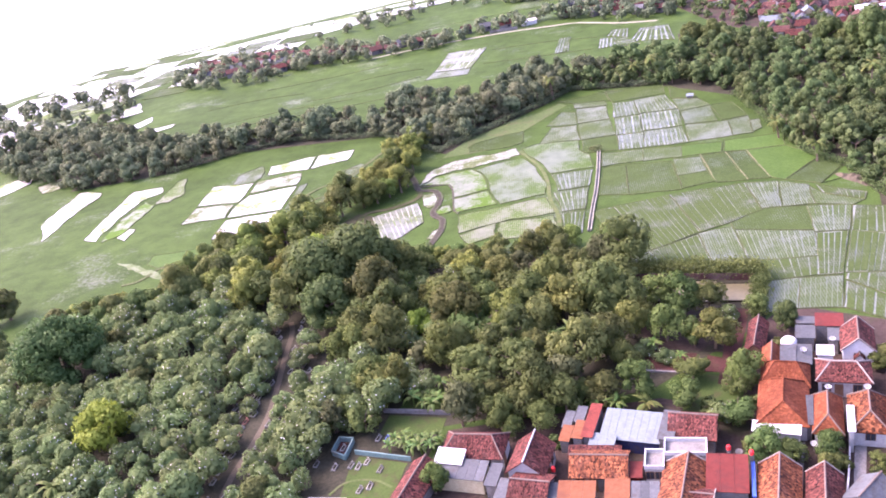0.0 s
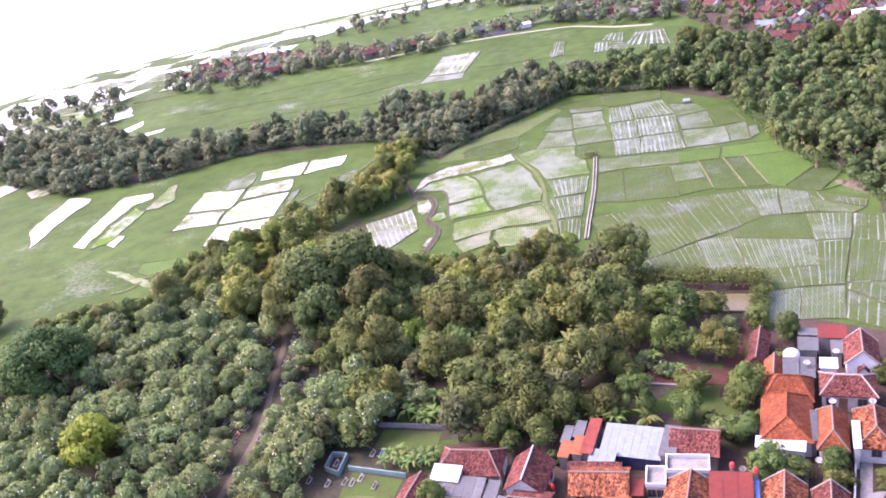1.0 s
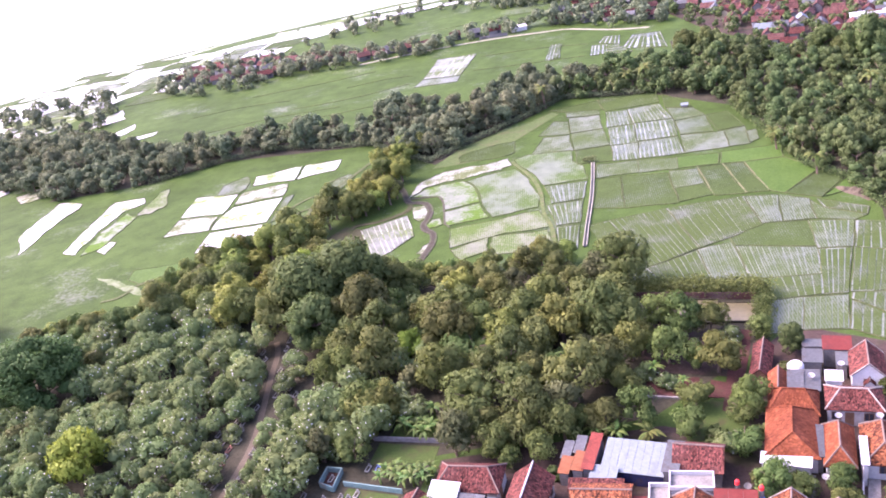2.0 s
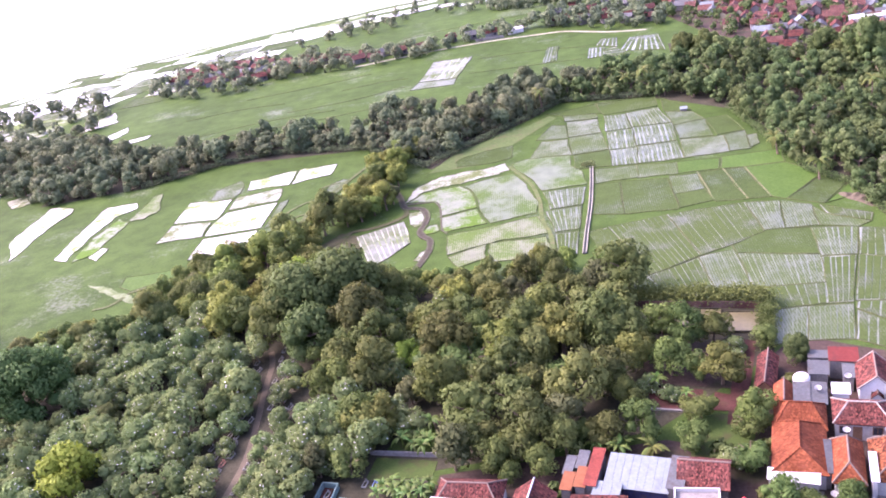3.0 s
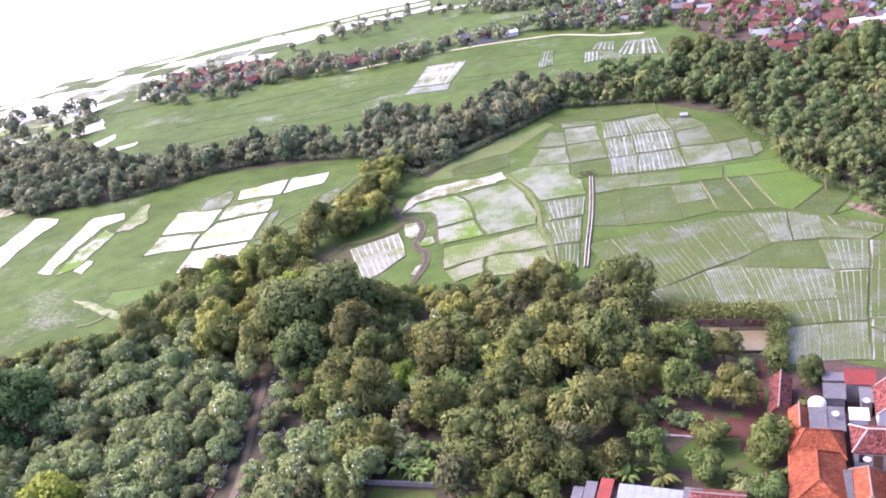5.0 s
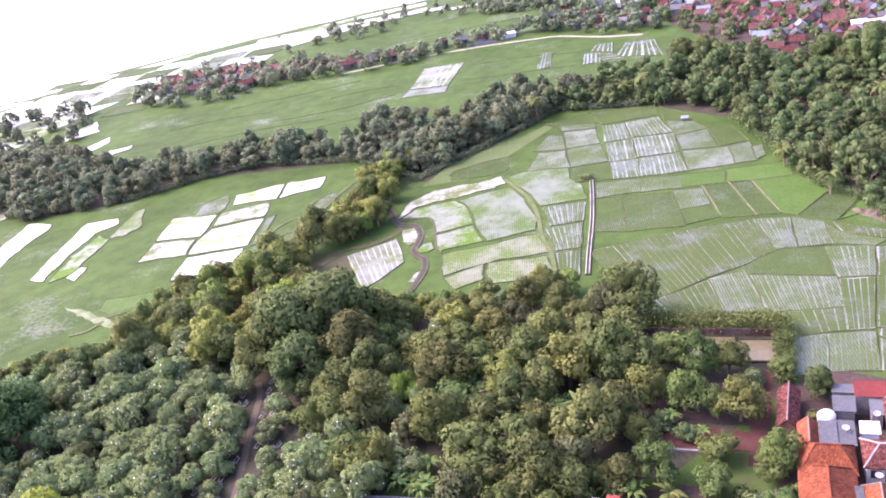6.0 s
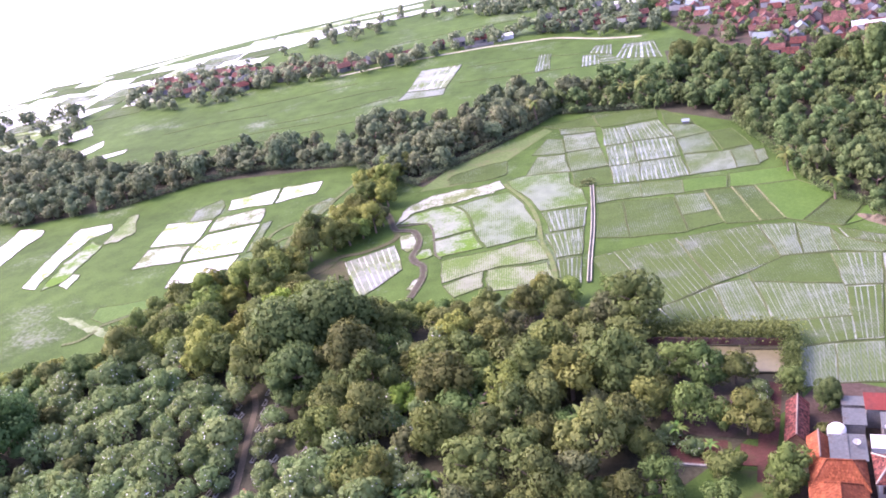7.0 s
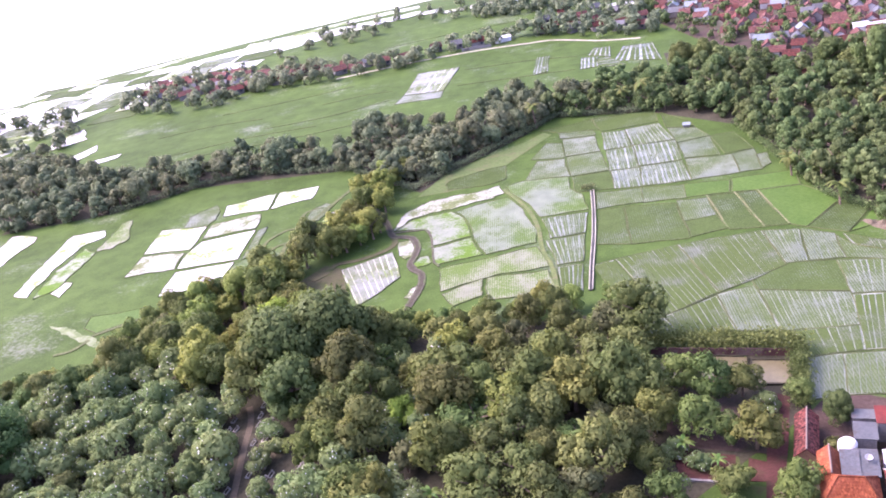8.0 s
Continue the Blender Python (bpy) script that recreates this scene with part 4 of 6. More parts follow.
# far plots
paddy([(-45.3, 298.6), (-42.7, 322.9), (-28.2, 322.4), (-32.2, 296.8)], "rows", 6, True, 0.3, floor="flood", bed="bare_bed")
paddy([(-47.4, 289.9), (-45.5, 297.8), (-32.3, 296.0), (-33.1, 289.3)], "thin", floor="pale_mud")
paddy([(-3.1, 297.6), (-1.0, 317.8), (3.1, 317.2), (1.5, 298.6)], "rows", 4, True, 0.34)
paddy([(11.8, 295.0), (13.1, 307.6), (18.1, 306.1), (17.1, 294.8)], "rows", 4, True, 0.42)
paddy([(22.6, 298.0), (27.6, 313.2), (36.6, 312.1), (36.4, 291.3)], "rows", 7, True, 0.42)
paddy([(15.8, 309.8), (18.1, 317.4), (23.2, 316.4), (22.0, 304.2)], "rows", 4, True, 0.36)
paddy([(17.6, 303.6), (21.6, 303.4), (25.4, 292.2), (17.6, 293.6)], "rows", 3, True, 0.34)
# flooded land in the haze, extra white plots added to imitate its whiteness
rng = random.Random(11)
for k in range(6):
    for j in range(7):
        x, y = -262 + k * 21 + rng.uniform(-3, 3) + j * 4, 300 + j * 18 + rng.uniform(-3, 3) - k * 2
        if x > -165 and y < 345 or x > -140 and y < 372 or -196 < x < -158 and 286 < y < 330:
            continue
        paddy([(x, y), (x + rng.uniform(13, 19), y + 2), (x + 18, y + rng.uniform(10, 15)), (x + 2, y + 13)], rng.choice(("flood", "flood", "thin", "green")))


def build_haze_floodwater():
    """Near-white floodwater in place of haze over the far left of the plain, with green islands, following the fall of
    the land.
    """
    edge = [(146, 258), (141, 272), (136.5, 290), (132, 315), (127, 335), (121, 352), (112, 378), (103, 392), (96, 405)]
    bm = bmesh.new()
    rows = []
    for k in range(len(edge) - 1):
        for j in range(6):
            t = j / 6
            a = radians(edge[k][0] * (1 - t) + edge[k + 1][0] * t)
            r0 = edge[k][1] * (1 - t) + edge[k + 1][1] * t + noise.noise((k + t, 0.3, 0)) * 9
            ring = []
            for i in range(9):
                r = r0 + (620 - r0) * i / 8
                x, y = r * math.cos(a), 30 + r * math.sin(a)
                ring.append(bm.verts.new((x, y, land(x, y) + 0.06)))
            rows.append(ring)
    for p, q in zip(rows, rows[1:]):
        for i in range(8):
            bm.faces.new((q[i], q[i + 1], p[i + 1], p[i]))
    bmesh.ops.recalc_face_normals(bm, faces=bm.faces)
    ob = part("haze_floodwater", bm, "far_haze_water", None)
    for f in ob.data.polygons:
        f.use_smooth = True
    tagged(ob, "near-white floodwater spread over the far plain in place of haze", "water", kind="structure")


build_haze_floodwater()
for k in range(12):
    x, y = -135 + k * 12, 424 + rng.uniform(-6, 8)
    paddy([(x, y), (x + 10, y + 1), (x + 10, y + rng.uniform(5, 9)), (x, y + 7)], "flood")


def field_line(pts, width=0.5):
    ribbon("field_bund", smooth_line(pts), width, 0.12, "bund", "low dark grassy bank between rice plots", "field bank")


for pts in ([(-67.5, 192.1), (-67.2, 197.8), (-64.0, 202.1), (-61.4, 203.3), (-61.0, 211.1), (-56.7, 212.7)], [(-95.1, 164.4), (-91.0, 166.6), (-86.5, 168.9)], [(-100.6, 158.8), (-97.3, 159.7), (-95.1, 162.9)], [(-66.4, 190.3), (-64.2, 194.1), (-61.1, 195.8), (-59.7, 198.8)]):
    field_line(pts, 0.9)
for pts in ([(-128, 262), (-105, 270), (-80, 272), (-58, 276)], [(-118, 274), (-96, 280), (-72, 281)], [(-90, 287), (-70, 289), (-50, 296)], [(-130, 296), (-112, 300), (-94, 299)], [(-74, 304), (-60, 307), (-50, 306)], [(-112, 312), (-86, 316), (-66, 321)], [(-28, 300), (-10, 298), (10, 296)], [(-26, 318), (-4, 316), (12, 311)], [(-60, 372), (-30, 378), (-2, 380)]):
    field_line(pts, 0.34)


for pts in ([(28.2, 188.4), (28.6, 180.5), (28.9, 173.1)], [(33.6, 188.0), (34.4, 180.0), (35.1, 171.4)], [(38.0, 187.8), (38.7, 180.0), (39.5, 171.2)]):
    ribbon("dry_bank", pts, 0.26, 0.2, "dry_bank", "narrow pale trodden bank between bright green plots", "field bank")


def build_canal():
    line = smooth_line([(6.2, 199), (5.5, 188.6), (4.4, 176.9), (3.0, 166), (1.9, 156.4)], 4)
    root = thing("irrigation_canal", Matrix.Identity(4), "straight irrigation canal with pale concrete sides and dark water", "canal")
    for side in (-0.32, 0.32):
        bm = bmesh.new()
        rows = []
        for k, (x, y) in enumerate(line):
            a, b = Vector(line[max(k - 1, 0)]), Vector(line[min(k + 1, len(line) - 1)])
            n = Vector((-(b - a).y, (b - a).x)).normalized()
            rows.append([bm.verts.new((x + n.x * o, y + n.y * o, z)) for o, z in ((side - 0.085, 0), (side - 0.085, 0.4), (side + 0.085, 0.4), (side + 0.085, 0))])
        for p, q in zip(rows, rows[1:]):
            for j in range(3):
                bm.faces.new((p[j], p[j + 1], q[j + 1], q[j]))
        bmesh.ops.recalc_face_normals(bm, faces=bm.faces)
        part("canal_wall", bm, "canal_lining", root)
    w = ribbon("water", line, 0.5, 0.12, "canal_water", "", "")
    for key in ("kind", "label", "category"):
        if key in w:
            del w[key]
    w.parent = root


build_canal()


# ---- trees ----
def crown_mesh(name, seed, radius, height, base, lobes, leaves, size, lobe=0.42, flat=0.5, material="rain", flowers=0, low=-0.55, loose=(0.5, 1.22)):
    """A crown of leaf clumps gathered in uneven lobes."""
    r = np.random.default_rng(seed)
    centres, radii = [], []
    for k in range(lobes):
        a, up = r.uniform(0, 2 * np.pi), r.uniform(low, 1.0)
        rr = np.sqrt(max(0.0, 1 - max(up, 0) ** 2)) * r.uniform(0.35, 0.78)
        centres.append((np.cos(a) * rr * radius, np.sin(a) * rr * radius, base + height * (0.42 + 0.38 * up)))
        radii.append(radius * lobe * r.uniform(0.5, 1.3))
    verts, faces, normals = [], [], []
    for c, lr in zip(centres, radii):
        u = r.normal(size=(leaves, 3))
        u[:, 2] = u[:, 2] * 0.8 + 0.25
        u /= np.linalg.norm(u, axis=1)[:, None]
        pos = np.array(c) + u * (lr * r.uniform(*loose, (leaves, 1))) * np.array((1, 1, 0.85))
        nrm = u + r.normal(size=(leaves, 3)) * flat
        nrm /= np.linalg.norm(nrm, axis=1)[:, None]
        a = np.cross(nrm, r.normal(size=(leaves, 3)))
        a /= np.linalg.norm(a, axis=1)[:, None]
        b = np.cross(nrm, a)
        s = size * r.uniform(0.6, 1.35, (leaves, 1))
        leaf = np.stack([pos - a * s * 0.6 - b * s * 0.35, pos + a * s * 0.6 - b * s * 0.35, pos + b * s * 0.75 - nrm * s * 0.2], 1)
        k0 = len(verts)
        verts.extend(leaf.reshape(-1, 3).tolist())
        soft = u * 0.85 + nrm * 0.3 + np.array((0, 0, 0.2))
        normals.extend(np.repeat(soft / np.linalg.norm(soft, axis=1)[:, None], 3, axis=0).tolist())
        faces += [(k0 + 3 * k, k0 + 3 * k + 1, k0 + 3 * k + 2) for k in range(leaves)]
    me = bpy.data.meshes.new(name)
    me.from_pydata(verts, [], faces)
    me.normals_split_custom_set_from_vertices(normals)
    me.materials.append(M[material])
    blossom = None
    if flowers:
        bm = bmesh.new()
        for k in range(flowers):
            j = r.integers(len(centres))
            u = r.normal(size=3)
            u[2] = abs(u[2])
            u /= np.linalg.norm(u)
            p = Vector(np.array(centres[j]) + u * radii[j] * np.array((1, 1, 0.8)) * 1.06)
            n = Vector(u)
            a = n.orthogonal().normalized() * 0.075
            b = n.cross(a)
            bm.faces.new([bm.verts.new(p + w) for w in (a, b, -a, -b)])
        blossom = bpy.data.meshes.new("blossom")
        bm.to_mesh(blossom)
        bm.free()
        blossom.materials.append(M["flower"])
    return me, blossom


def trunk_mesh(seed, height, thick, spread, limbs=4):
    rng = random.Random(seed)
    bm = bmesh.new()
    lean = (rng.uniform(-0.3, 0.3), rng.uniform(-0.3, 0.3))
    top = (lean[0], lean[1], height * 0.55)
    add_tube(bm, [(0, 0, -0.15), (lean[0] * 0.3, lean[1] * 0.3, height * 0.25), top], [thick * 1.3, thick, thick * 0.75])
    for k in range(limbs):
        a = 2 * math.pi * (k + rng.uniform(-0.3, 0.3)) / limbs
        end = (top[0] + math.cos(a) * spread * 0.6, top[1] + math.sin(a) * spread * 0.6, height * rng.uniform(0.75, 0.95))
        mid = tuple((p + q) / 2 + (0.15 if j == 2 else 0) for j, (p, q) in enumerate(zip(top, end)))
        add_tube(bm, [top, mid, end], [thick * 0.6, thick * 0.4, thick * 0.15], 5)
    me = bpy.data.meshes.new("trunk")
    bm.to_mesh(me)
    bm.free()
    me.materials.append(M["bark"])
    return me


KINDS = {}


def kind_of_tree(name, count, radius, height, base, lobes, leaves, size, material, trunk, lobe=0.42, flat=0.5, flowers=0, loose=(0.5, 1.22)):
    KINDS[name] = []
    for k in range(count):
        seed = len(KINDS) * 100 + k
        crown, blossom = crown_mesh("crown", seed, radius, height, base, lobes, leaves, size, lobe, flat, material, flowers, loose=loose)
        KINDS[name].append((trunk_mesh(seed, base + height * 0.7, trunk, radius), crown, blossom))


kind_of_tree("mango", 5, 3.6, 6.4, 0.9, 19, 195, 0.33, "mango", 0.24, 0.4, 0.38, loose=(0.74, 1.12))
kind_of_tree("olive", 4, 3.3, 6.0, 0.9, 18, 190, 0.32, "olive", 0.22, 0.4, 0.38, loose=(0.74, 1.12))
kind_of_tree("fresh", 4, 3.1, 5.6, 0.7, 18, 180, 0.31, "fresh", 0.2, 0.4, 0.38, loose=(0.74, 1.12))
kind_of_tree("rain", 3, 5.2, 9.2, 0.4, 44, 210, 0.38, "rain", 0.4, 0.3, 0.4, loose=(0.72, 1.14))
kind_of_tree("giant", 1, 9.0, 15.0, 0.4, 120, 230, 0.4, "giant", 0.6, 0.21, 0.42, loose=(0.72, 1.14))
kind_of_tree("lime", 3, 3.5, 5.6, 0.6, 26, 180, 0.32, "lime", 0.22, 0.34, 0.38, loose=(0.72, 1.14))
kind_of_tree("frangi", 6, 2.5, 3.9, 0.2, 14, 135, 0.31, "frangi", 0.13, 0.42, 0.3, 55, (0.82, 1.1))
kind_of_tree("light", 4, 3.2, 5.8, 0.6, 18, 180, 0.32, "light", 0.2, 0.4, 0.38, loose=(0.74, 1.12))
kind_of_tree("dry", 3, 2.2, 4.6, 0.7, 14, 140, 0.3, "dry", 0.14, 0.42, 0.4, loose=(0.7, 1.15))
kind_of_tree("belt", 6, 4.2, 8.4, -0.8, 15, 95, 0.58, "belt", 0.25, 0.42, 0.35, loose=(0.75, 1.12))
kind_of_tree("bamboo", 6, 3.9, 8.2, -0.6, 20, 75, 0.56, "bamboo", 0.2, 0.31, 0.4, loose=(0.75, 1.14))
kind_of_tree("shrub", 3, 1.3, 1.8, 0.0, 8, 90, 0.32, "rain", 0.07)

TREE_TEXT = {"mango": ("mango_tree", "dense dark olive-green mango tree in the grove", "tree", "grove trees"), "fresh": ("garden_tree", "fresh green leafy fruit tree with a rounded crown", "tree", "garden trees"), "olive": ("grove_tree", "yellowish olive-green broadleaf tree in the grove", "tree", "grove trees"),
             "giant": ("giant_tree", "huge rounded dark green tree at the edge of the graveyard", "tree", ""),
             "light": ("yellow_green_tree", "yellowish light green broadleaf tree", "tree", "light trees"), "rain": ("large_tree", "large dark green broadleaf tree with a wide crown", "tree", "large trees"), "lime": ("lime_green_tree", "rounded bright yellow-green tree", "tree", "bright trees"),
             "frangi": ("frangipani_tree", "low pale green frangipani with white blossoms among graves", "tree", "frangipani trees"), "dry": ("brown_tree", "small tree with brownish dull foliage", "tree", "brownish trees"),
             "belt": ("river_tree", "tall dark tree in the belt along the river", "tree", "river belt trees"), "bamboo": ("bamboo_clump", "feathery light green bamboo clump beside the fields", "bamboo", "bamboo wood"),
             "shrub": ("shrub", "low dark green garden shrub", "shrub", "shrubs")}


def plant(kind, x, y, scale=1.0, turn=None, rng=random.Random(5), z=0.0, label=""):
    name, text, cat, group = TREE_TEXT[kind]
    trunk, crown, blossom = rng.choice(KINDS[kind])
    turn = rng.uniform(0, 360) if turn is None else turn
    root = thing(name, pose(x, y, z, 0, 0, turn) @ Matrix.Diagonal((scale, scale, scale * rng.uniform(0.85, 1.25), 1)), label or text, cat, group)
    hang("trunk", trunk, root)
    hang("crown", crown, root)
    if blossom:
        hang("blossom", blossom, root, "white blossoms")
    return root


GROVE = [(-92, 146), (-83, 146), (-82, 158), (-78, 166), (-72, 173), (-65, 174), (-60, 174), (-53, 164), (-40, 150), (-26, 150), (-10, 155), (4, 154), (7, 138), (6, 128), (5, 113), (4, 104), (-6, 103), (-19, 104), (-29, 107), (-38, 113), (-48, 131), (-57, 140), (-70, 142), (-84, 146)]
rng = random.Random(3)
BIG = [(-48, 139.5, 1.4), (-41, 143, 1.5), (-37, 133, 1.15), (-45, 130.5, 1.05)]
ROUND_BIG = [[(bx - 3, by - 3), (bx + 3, by - 3), (bx + 3, by + 3), (bx - 3, by + 3)] for bx, by, _ in BIG]
BANANA_PLOT = [(-30.0, 102.5), (-20.5, 100.5), (-19.8, 109.5), (-27.5, 111)]
MANGO_YARD = [(-21, 100), (8, 100), (9, 140), (4, 150), (-20, 148), (-24, 128)]
OLD_GRAVES = [(-40, 111), (-24, 107), (-22, 130), (-37, 131)]
for x, y in scatter(MANGO_YARD, 4.9, rng, most=70):
    draw = rng.random()
    k = "mango" if draw < 0.48 else "olive" if draw < 0.66 else "fresh" if draw < 0.82 else "light" if draw < 0.94 else "dry"
    sc = rng.uniform(0.8, 1.42)
    if (x < 4.4 or y > 128) and y < 147 and not inside(x, y, BANANA_PLOT):
        plant(k, x, y, min(sc, 0.85) if y > 141 else sc, rng=rng)
for x, y in scatter(OLD_GRAVES, 3.5, rng, most=40):
    draw = rng.random()
    plant("frangi" if draw < 0.6 else "olive" if draw < 0.75 else "mango" if draw < 0.9 else "dry", x, y, rng.uniform(0.8, 1.3), rng=rng)
for x, y in scatter(GROVE, 4.2, rng, ROUND_BIG + [MANGO_YARD, OLD_GRAVES], most=190):
    draw = rng.random()
    if y > 148:
        k = "light" if draw < 0.45 else "olive" if draw < 0.78 else "fresh" if draw < 0.97 else "dry"
    else:
        k = "mango" if draw < 0.36 else "olive" if draw < 0.58 else "fresh" if draw < 0.74 else "light" if draw < 0.84 else "frangi" if draw < 0.93 else "dry"
    sc = {"frangi": 1.1}.get(k, 1.0) * rng.uniform(0.72, 1.32)
    if not inside(x, y, BANANA_PLOT) and not (x > -28 and y > 148.5):
        plant(k, x, y, min(sc, 0.85) if x > -34 and y > 142 else sc, rng=rng)
for x, y, sc in BIG:
    plant("rain", x, y, sc, rng=rng)
plant("giant", -93.4, 122.6, 1.0, 40, random.Random(61))
for kind, x, y, sc in (("giant", -88.3, 144.0, 0.42), ("giant", -79.0, 144.8, 0.46), ("rain", -73.3, 152.4, 0.72), ("giant", -83.6, 149.0, 0.36), ("light", -62.2, 141.9, 0.9), ("rain", -56.3, 152.4, 0.8), ("light", -48.6, 157.0, 1.1), ("rain", -93.4, 142.2, 0.6)):
    plant(kind, x, y, sc, rng=random.Random(int(x)), label="large dark green broadleaf tree at the grove edge" if kind == "giant" else "")
# low trees where the grove meets the plots
edge = random.Random(64)
for k in range(13):
    plant(edge.choice(("olive", "fresh", "light", "mango")), -34 + 2.7 * k + edge.uniform(-0.8, 0.8), 150.6 + edge.uniform(-1.3, 0.8), edge.uniform(0.55, 0.78), rng=edge)
plant("lime", -74.6, 100.6, 1.3, rng=rng)
CEMETERY = [(-108, 82), (-60, 82), (-40, 82), (-40, 92), (-37.5, 98.5), (-31, 104), (-40, 112), (-46, 120), (-52, 136), (-60, 140), (-72, 143), (-84, 143), (-99, 138), (-110, 125)]
PATH_GAP = [[(-55.5, 138), (-49.6, 138), (-47.8, 112), (-47.6, 101), (-48.6, 70), (-54.6, 70), (-54.4, 101), (-53.8, 112)], [(-59.5, 130.5), (-47.5, 129.6), (-47.0, 125.4), (-58.5, 126.0)], [(-47.5, 119), (-41.5, 119), (-42, 114.5), (-48, 114.5)], [(-78.5, 95), (-70.5, 95), (-70.5, 104), (-78.5, 104)], [(-101, 116), (-85.5, 115), (-85, 130), (-101, 131)]]
for x, y in scatter(CEMETERY, 3.3, rng, PATH_GAP, most=290):
    sc = rng.choice((0.75, 0.95, 1.1, 1.2, 1.4)) * rng.uniform(0.9, 1.08)
    plant("frangi", x, y, min(sc, 0.88) if -52 < x < -43.5 else sc, rng=rng)
for x, y in scatter(CEMETERY, 12, rng, PATH_GAP, most=24):
    plant(rng.choice(("olive", "dry", "rain")), x, y, rng.uniform(0.4, 0.6), rng=rng)
# edge of the grove towards the left fields
for k in range(34):
    t = k / 33
    x, y = (-106 + 50 * t, 142 + 10 * t) if t < 0.5 else (-81 + 20 * (t - 0.5), 147 + 52 * (t - 0.5))
    k = rng.choice(("rain", "fresh", "light"))
    plant(k, x + rng.uniform(-1.5, 1.5), y + rng.uniform(-2.5, 0.5), rng.uniform(0.42, 0.62) if k == "rain" else rng.uniform(0.6, 1.0), rng=rng)
for x, y, sc in ((-122, 149, 0.7), (-125, 146, 0.6), (-113, 131, 0.6), (-109, 126, 0.55), (-117, 136, 0.5)):
    plant("rain", x, y, sc, rng=rng)
# orchard behind the houses
ORCHARD = [("olive", 11.9, 115.2, 0.98), ("fresh", 15.6, 112.8, 0.72), ("olive", 18.4, 111.8, 1.0), ("fresh", 14.1, 104.9, 0.82), ("frangi", 11.0, 109.5, 0.66), ("olive", 6.8, 116.9, 0.9), ("frangi", 8.2, 111.8, 0.7), ("fresh", 5.0, 108.2, 0.76), ("fresh", 6.2, 101.9, 0.88), ("fresh", 12.3, 98.5, 0.78), ("olive", 20.5, 101.8, 0.85), ("fresh", 19.4, 100.6, 0.72), ("olive", 12.2, 125.6, 0.95), ("fresh", 15.5, 122.4, 0.98), ("fresh", 19.3, 122.6, 0.9), ("frangi", 21.4, 119.0, 0.8), ("shrub", 21.7, 105.7, 1.0), ("frangi", 16.9, 94.8, 0.9), ("fresh", 18.4, 94.4, 0.8), ("shrub", 15.3, 96.6, 1.3), ("mango", 6.4, 122.8, 0.95), ("olive", 8.6, 120.4, 0.8), ("mango", 3.0, 112.6, 0.95), ("dry", 3.2, 140.2, 1.3), ("dry", 5.2, 137.6, 1.0), ("fresh", 26.2, 120.2, 0.62), ("shrub", 21.4, 97.2, 1.0)]
GARDENS = [("rain", 29.2, 115.2, 0.46), ("shrub", 26.7, 109.2, 1.1), ("rain", 29.9, 106.6, 0.24), ("fresh", 20.0, 86.4, 0.8), ("fresh", 22.6, 85.5, 0.66), ("rain", 40.0, 103.5, 0.42), ("rain", 40.4, 99, 0.36), ("fresh", 27.5, 86.0, 0.58), ("fresh", 26.5, 83.0, 0.52), ("shrub", 27.6, 85.6, 1.1), ("shrub", 28.8, 84.4, 0.8), ("fresh", 32.4, 84.0, 0.4), ("shrub", 33.4, 82.6, 1.2), ("shrub", 31.4, 82.4, 0.9), ("fresh", 38.4, 103.0, 0.5), ("shrub", 22.6, 86.6, 1.2), ("shrub", 19.2, 88.4, 1.1)]
HOUSE_BACKS = [("fresh", -1.4, 101.6, 0.55), ("fresh", -7, 96.4, 0.72), ("fresh", -13.2, 97.2, 0.8), ("mango", -10, 99.6, 0.8), ("mango", -4, 99.8, 0.75), ("mango", -17, 100.6, 0.75), ("fresh", -33.3, 99.4, 0.85), ("fresh", -36.4, 102.4, 0.7), ("dry", -37.9, 99.8, 0.95), ("olive", -33, 107, 1.05), ("olive", -21.4, 85.2, 0.62), ("fresh", -11.2, 95.0, 0.5), ("dry", -18.8, 98.6, 1.2), ("shrub", -5.4, 92.4, 0.9)]
BUSHES = [("fresh", -100.8, 144.2, 0.6), ("rain", -103.5, 138, 0.5), ("rain", -106.5, 141.5, 0.55), ("rain", -99.5, 141, 0.5), ("fresh", -109, 136, 0.7), ("rain", -101, 134.5, 0.42)]
for kind, x, y, sc in ORCHARD + GARDENS + HOUSE_BACKS + BUSHES:
    plant(kind, x, y, sc, rng=rng)
# river belt, then the wood on the right
BELT = [(-205, 268), (-150, 229), (-120, 232), (-99, 242), (-83, 245), (-54, 238), (-35, 217), (-24, 228), (-8, 244), (1, 253), (12, 262), (-10, 270), (-28, 256), (-50, 264), (-60, 250), (-82, 256), (-104, 258), (-120, 250), (-135, 258), (-165, 285), (-200, 296)]
for x, y in scatter(BELT, 4.9, rng, most=240):
    plant("belt", x, y, rng.uniform(0.65, 1.05), rng=rng)
for x, y in scatter([(37, 276), (38, 285), (48, 283), (58, 276), (64, 264), (62, 258), (50, 270)], 4.4, rng, most=50):
    plant("bamboo", x, y, rng.uniform(0.55, 0.9), rng=rng)
WOOD = [(-2, 254), (25, 247), (44, 228), (48, 199), (50, 183), (56, 172), (57, 157), (62, 140), (80, 120), (120, 130), (120, 240), (84, 240), (66, 258), (52, 272), (36, 272), (12, 270)]
CLEARING = [(66, 238), (75, 232), (72, 214), (63, 216)]
for x, y in scatter(WOOD, 4.3, rng, [CLEARING], most=370):
    plant("bamboo" if rng.random() < 0.97 else "belt", x, y, rng.uniform(0.55, 1.05), rng=rng)
